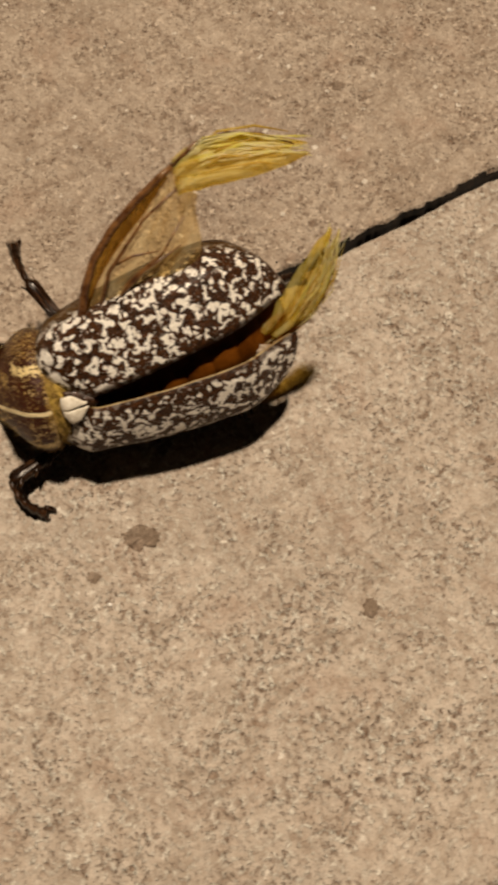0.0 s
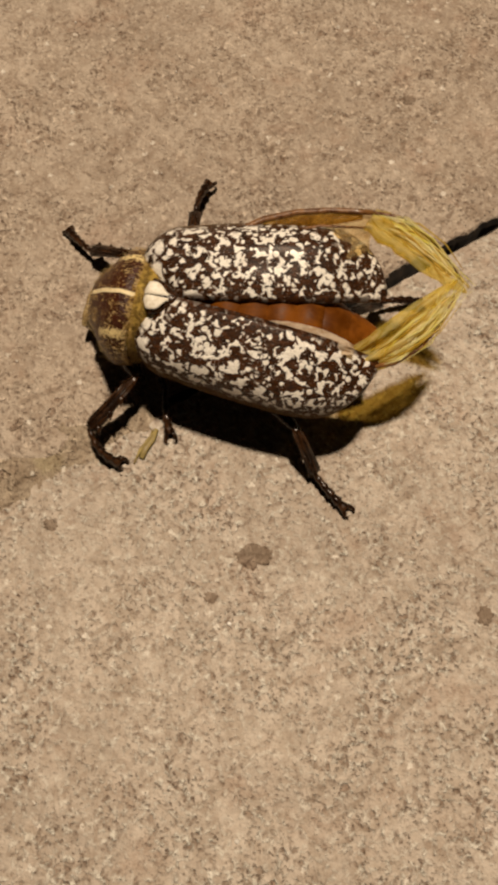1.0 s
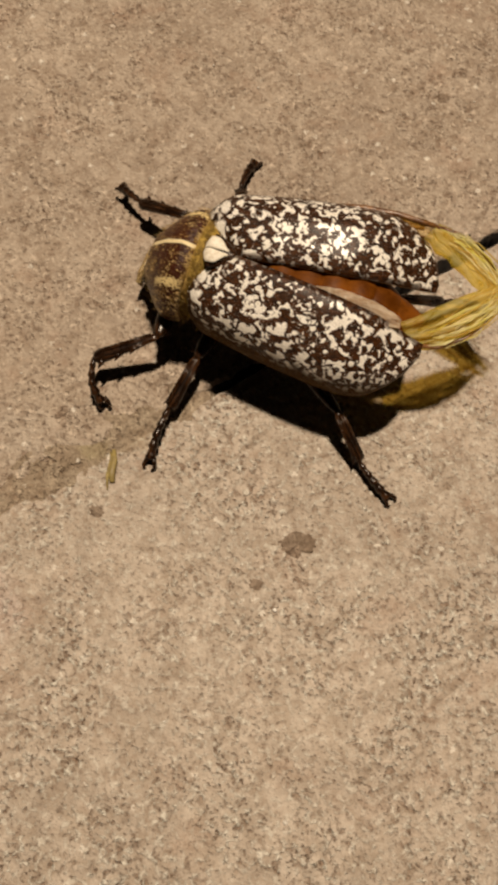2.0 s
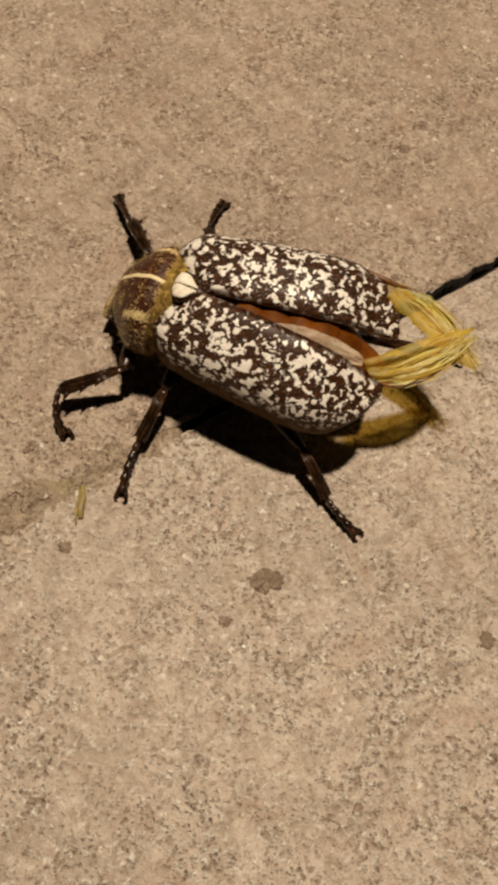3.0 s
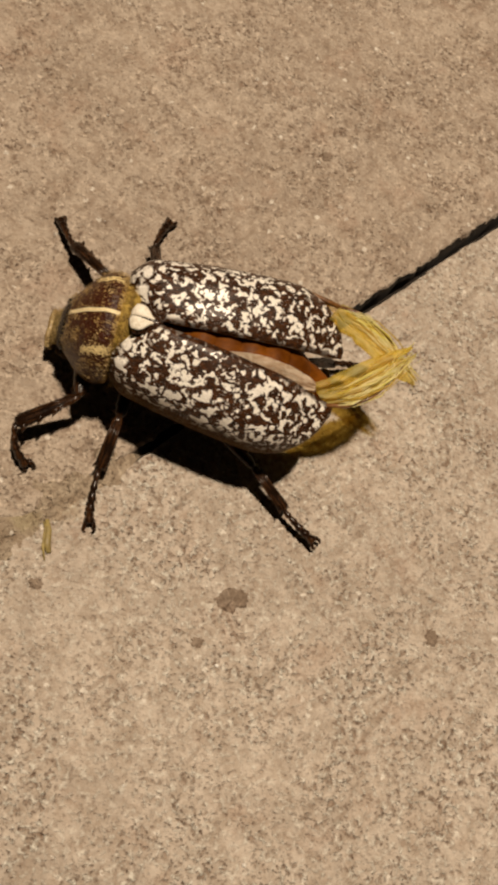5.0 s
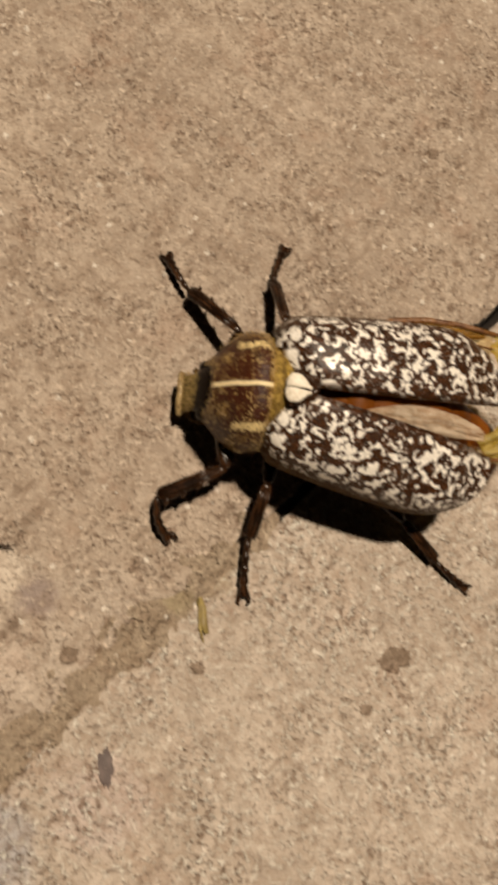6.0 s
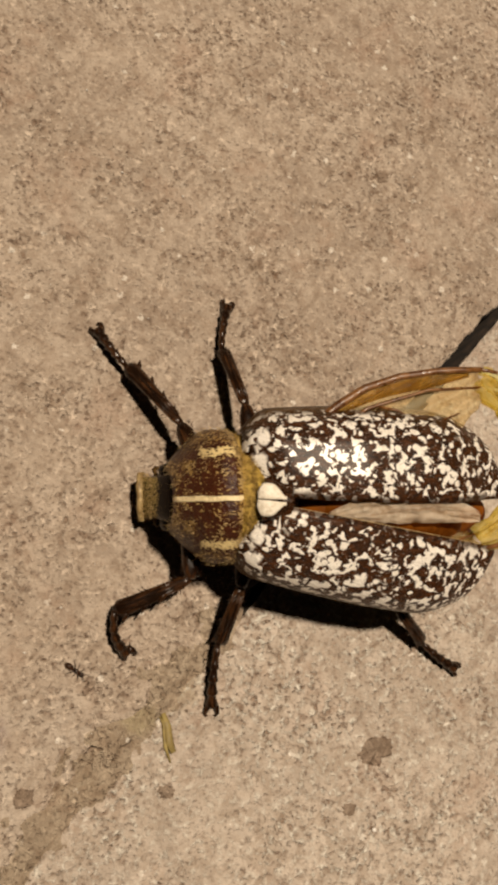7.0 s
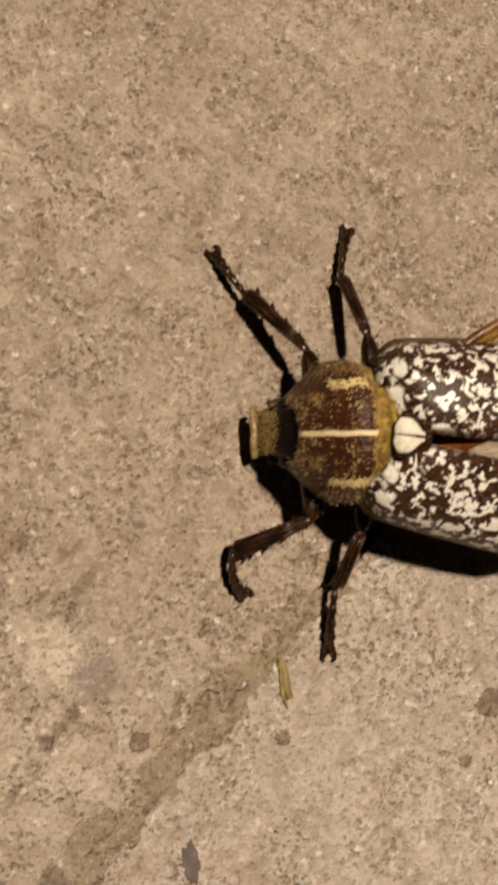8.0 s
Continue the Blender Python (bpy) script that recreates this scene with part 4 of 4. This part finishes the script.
STEPS = {  # seconds and where each foot stands
    ("front_leg", -1): ((0, (-27, -3, 2)), (0.2, (-28, -1, 2)), (0.5, (-40, 12, 3)), (0.7, (-39.8, 26.4, 0.35)), (1.0, (-39.6, 26.4, 0.35)), (1.5, (-39.2, 27.1, 0.35)), (1.7, (-39.4, 27.3, 0.35)), (2.2, (-41, 34, 3)), (2.8, (-41.3, 38.4, 0.35)), (4.2, (-41.3, 38.4, 0.35)), (5.3, (-38.7, 36.8, 0.35))),
    ("middle_leg", -1): ((0, (-25, 17.5, 14)), (0.2, (-25.2, 15.6, 10)), (0.5, (-30.7, 27.8, 6)), (0.7, (-26.7, 26.4, 5)), (1.0, (-27.2, 42.9, 0.35)), (4.2, (-27.4, 44.3, 0.35)), (5.3, (-25.4, 43.6, 0.35))),
    ("hind_leg", -1): ((0, (0, 37, 0.35)), (1.0, (4, 37, 0.35)), (2.8, (10.5, 37.4, 0.35)), (4.2, (10.5, 37.4, 0.35)), (5.3, (5.0, 35, 0.35))),
    ("front_leg", 1): ((0, (-9.7, -2.8, 0.35)), (0.2, (-13.8, -2.3, 0.35)), (0.35, (-14.4, -3.4, 0.35)), (0.5, (-17.5, -1.5, 0.35)), (0.7, (-14.6, 3.5, 0.35)), (1.0, (-17.8, 2.5, 0.35)), (1.5, (-21.4, 3.1, 0.35)), (1.7, (-24, 3.5, 1.5)), (2.2, (-28, 4.2, 0.35)), (4.2, (-28, 4.3, 0.35)), (5.3, (-28, 4.8, 0.35))),
    ("middle_leg", 1): ((0, (-3, 10, 0.35)), (0.5, (-9, 9, 0.35)), (1.0, (-14.5, 7.5, 0.35)), (1.2, (-16.5, 6, 0.35)), (1.5, (-18.8, -0.2, 0.35)), (2.8, (-18.9, 0.5, 0.35)), (5.3, (-18.7, 0.8, 0.35))),
    ("hind_leg", 1): ((0, (3, 18, 0.35)), (0.2, (4, 15, 0.35)), (0.35, (4.5, 14.5, 0.35)), (0.5, (6.9, 6.9, 0.35)), (0.7, (7.5, 9.5, 0.35)), (1.0, (7.2, 9.0, 0.35)), (4.2, (7.2, 9.7, 0.35)), (5.3, (8.1, 9.8, 0.35))),
}
ANT = [(0.0, -66, 9), (5.3, -50, 3), (6.1, -43.0, -1.3), (6.3, -37.9, 1.7), (6.5, -34.8, 2.1), (6.7, -33.4, 2.6), (6.9, -32.7, 2.5), (7.0, -32.9, 2.5), (7.1, -32.9, 0.6), (7.2, -33.5, -0.6), (7.3, -34.5, -4.2), (7.4, -36.5, -8.9), (7.5, -38.2, -12.8), (7.6, -39.8, -17.9), (8.0, -52, -38)]


def body_pose(t):
    table = np.array(BODY)
    x, y, tail, roll, raised = (float(np.interp(t, table[:, 0], table[:, i])) for i in range(1, 6))
    m = pose(0, 0, 0, roll, raised, tail + 180)
    top = m @ Vector((0, 0, 17))
    high = max(0.0, 7.2 * math.sin(math.radians(-roll)) - 7.5 * math.cos(math.radians(roll)) + 0.5) + 0.16 * raised
    return Matrix.Translation((x - top.x, y - top.y, high)) @ m


def between(table, t):
    """Points of a table of (seconds, point, ...), by straight lines."""
    times = [row[0] for row in table]
    return [Vector([float(np.interp(t, times, [row[k][c] for row in table])) for c in range(3)]) for k in range(1, len(table[0]))]


def along(a, b, up=(0, 0, 1)):
    """The pose of a piece whose x runs from a to b."""
    x = (b - a).normalized()
    y = Vector(up).cross(x).normalized()
    z = x.cross(y)
    return Matrix.Translation(a) @ Matrix((x, y, z)).transposed().to_4x4()


def metres(m):
    m = m.copy()
    m.translation = m.translation * MM
    return m


def reach(hip, ankle, thigh, shin, pole):
    """Where the knee lies, and the ankle that the leg can really reach."""
    way = ankle - hip
    far = min(max(way.length, abs(thigh - shin) + 0.3), (thigh + shin) * 0.995)
    way.normalize()
    ankle = hip + way * far
    a = (thigh ** 2 - shin ** 2 + far ** 2) / (2 * far)
    side = (pole - way * pole.dot(way)).normalized()
    return hip + way * a + side * math.sqrt(max(0.0, thigh ** 2 - a ** 2)), ankle


def motions():
    times = [0, 0.2, 0.35, 0.5, 0.7, 1.0, 1.2, 1.5, 1.7, 2.2, 2.8, 4.2, 5.3, 6.5, 7.0, 7.5, 8.0]
    walk(beetle, [(t, metres(body_pose(t))) for t in times])
    neck = Vector((2.0, 0, 10))
    nod = [(t, metres(Matrix.Translation(neck) @ pose(0, 0, 0, 0, 0, turn) @ Matrix.Translation(-neck))) for t, turn in ((0, -10), (1.0, -7), (3.5, -4), (5.5, 4), (6.5, 5), (7.0, 6), (8.0, 7))]
    for ob in (pronotum, prothorax, head):
        walk(ob, nod)
    for side, ob in elytra.items():
        walk(ob, [(t, metres(Matrix.Translation(HINGE[side] - Vector((0, float(np.interp(t, [r[0] for r in SHIFT], [r[1 + (side > 0)] for r in SHIFT])), 0))) @ pose(0, 0, 0, side * row[3 + (side > 0)], float(np.interp(t, (5.5, 6.5), (-0.5, 3.5 if side < 0 else -0.5))), -side * row[1 + (side > 0)]))) for t, *row in ((r[0], *r) for r in OPEN)])
    for side, (panel, tips, folded) in wings.items():
        first, second = [], []
        for t, joint, end in FOLDS[side]:
            joint, end, root = Vector(joint), Vector(end), WING_ROOT[side]
            joint = root + (joint - root).normalized() * WING_LONG
            a = along(root, joint, (0, side * 0.12, 1))
            b = along(joint, end, (0, side * 0.5, 1))
            first.append((t, metres(a)))
            second.append((t, metres(a.inverted() @ b)))
        walk(panel, first)
        for ob in tips:
            walk(ob, second)
        if folded:                                     # drawn in over the abdomen as the wing cases close
            walk(folded, [(t, metres(pose(x, y, float(np.interp(t, (0.5, 1.0, 5.5, 6.5), (0, 1.5, 1.5, 2.0))), 0, 0, turn))) for t, x, y, turn in ((0, 0, -2.8, 0), (0.5, 0, -2.8, 0), (1.0, 0, -1.1, 0), (1.5, 0, -1.0, 0), (2.8, 0, -1.0, 0), (5.5, 0, -1.0, 0), (6.5, -0.4, 0.9, 0), (8.0, -0.4, 1.0, 0))])
    rest = body_pose(8.0)
    for (name, side), (hip, knee, ankle, toe) in LEGS.items():
        hip, knee, ankle, toe = Vector(hip), Vector(knee), Vector(ankle), Vector(toe)
        base = rest @ hip
        long = ((knee - base).length, (ankle - knee).length, (toe - ankle).length)
        femur, tibia, tarsus = leg(name, side, long)
        flat = lambda v: math.atan2(v.y, v.x)
        lean = flat(ankle - toe) - flat(base - toe)
        pole = rest.to_3x3().inverted() @ ((knee - base) - (ankle - base) * ((knee - base).dot(ankle - base) / (ankle - base).length_squared))
        table = STEPS[(name, side)]
        one, two, three = [], [], []
        for t in times:
            m = body_pose(t)
            at = between(table, t)[0]
            h = m @ hip
            turn = flat(h - at) + lean
            off = ankle - toe
            k = math.hypot(off.x, off.y)
            goal = at + Vector((k * math.cos(turn), k * math.sin(turn), off.z))
            joint, foot = reach(h, goal, long[0], long[1], Vector((0, 0, 1)) if name == "hind_leg" and side > 0 else m.to_3x3() @ pole)
            f, s, z = along(h, joint), along(joint, foot), along(foot, at)
            one.append((t, metres(m.inverted() @ f)))
            two.append((t, metres(f.inverted() @ s)))
            three.append((t, metres(f.inverted() @ z)))
        walk(femur, one)
        walk(tibia, two)
        walk(tarsus, three)
    walk(straw, [(t, metres(pose(x, y, 0, 0, 0, turn))) for t, x, y, turn in ((0, -15.5, 7.5, 60), (1.0, -16.5, 6.1, 92), (1.2, -16.8, 6.0, 98), (1.4, -21.0, -1.0, 112), (1.5, -22.3, -2.0, 116), (2.0, -22.6, -1.7, 116), (8.0, -22.6, -1.7, 116))])
    rows = []
    for t, x, y in ANT:
        rows.append((t, metres(pose(x, y, 0, 0, 0, float(np.interp(t, (5.3, 6.1, 6.3, 6.9, 7.1, 7.3, 7.6, 8.0), (-30, 20, 25, 5, -50, -112, -110, -118)))))))
    walk(ant, rows)


motions()
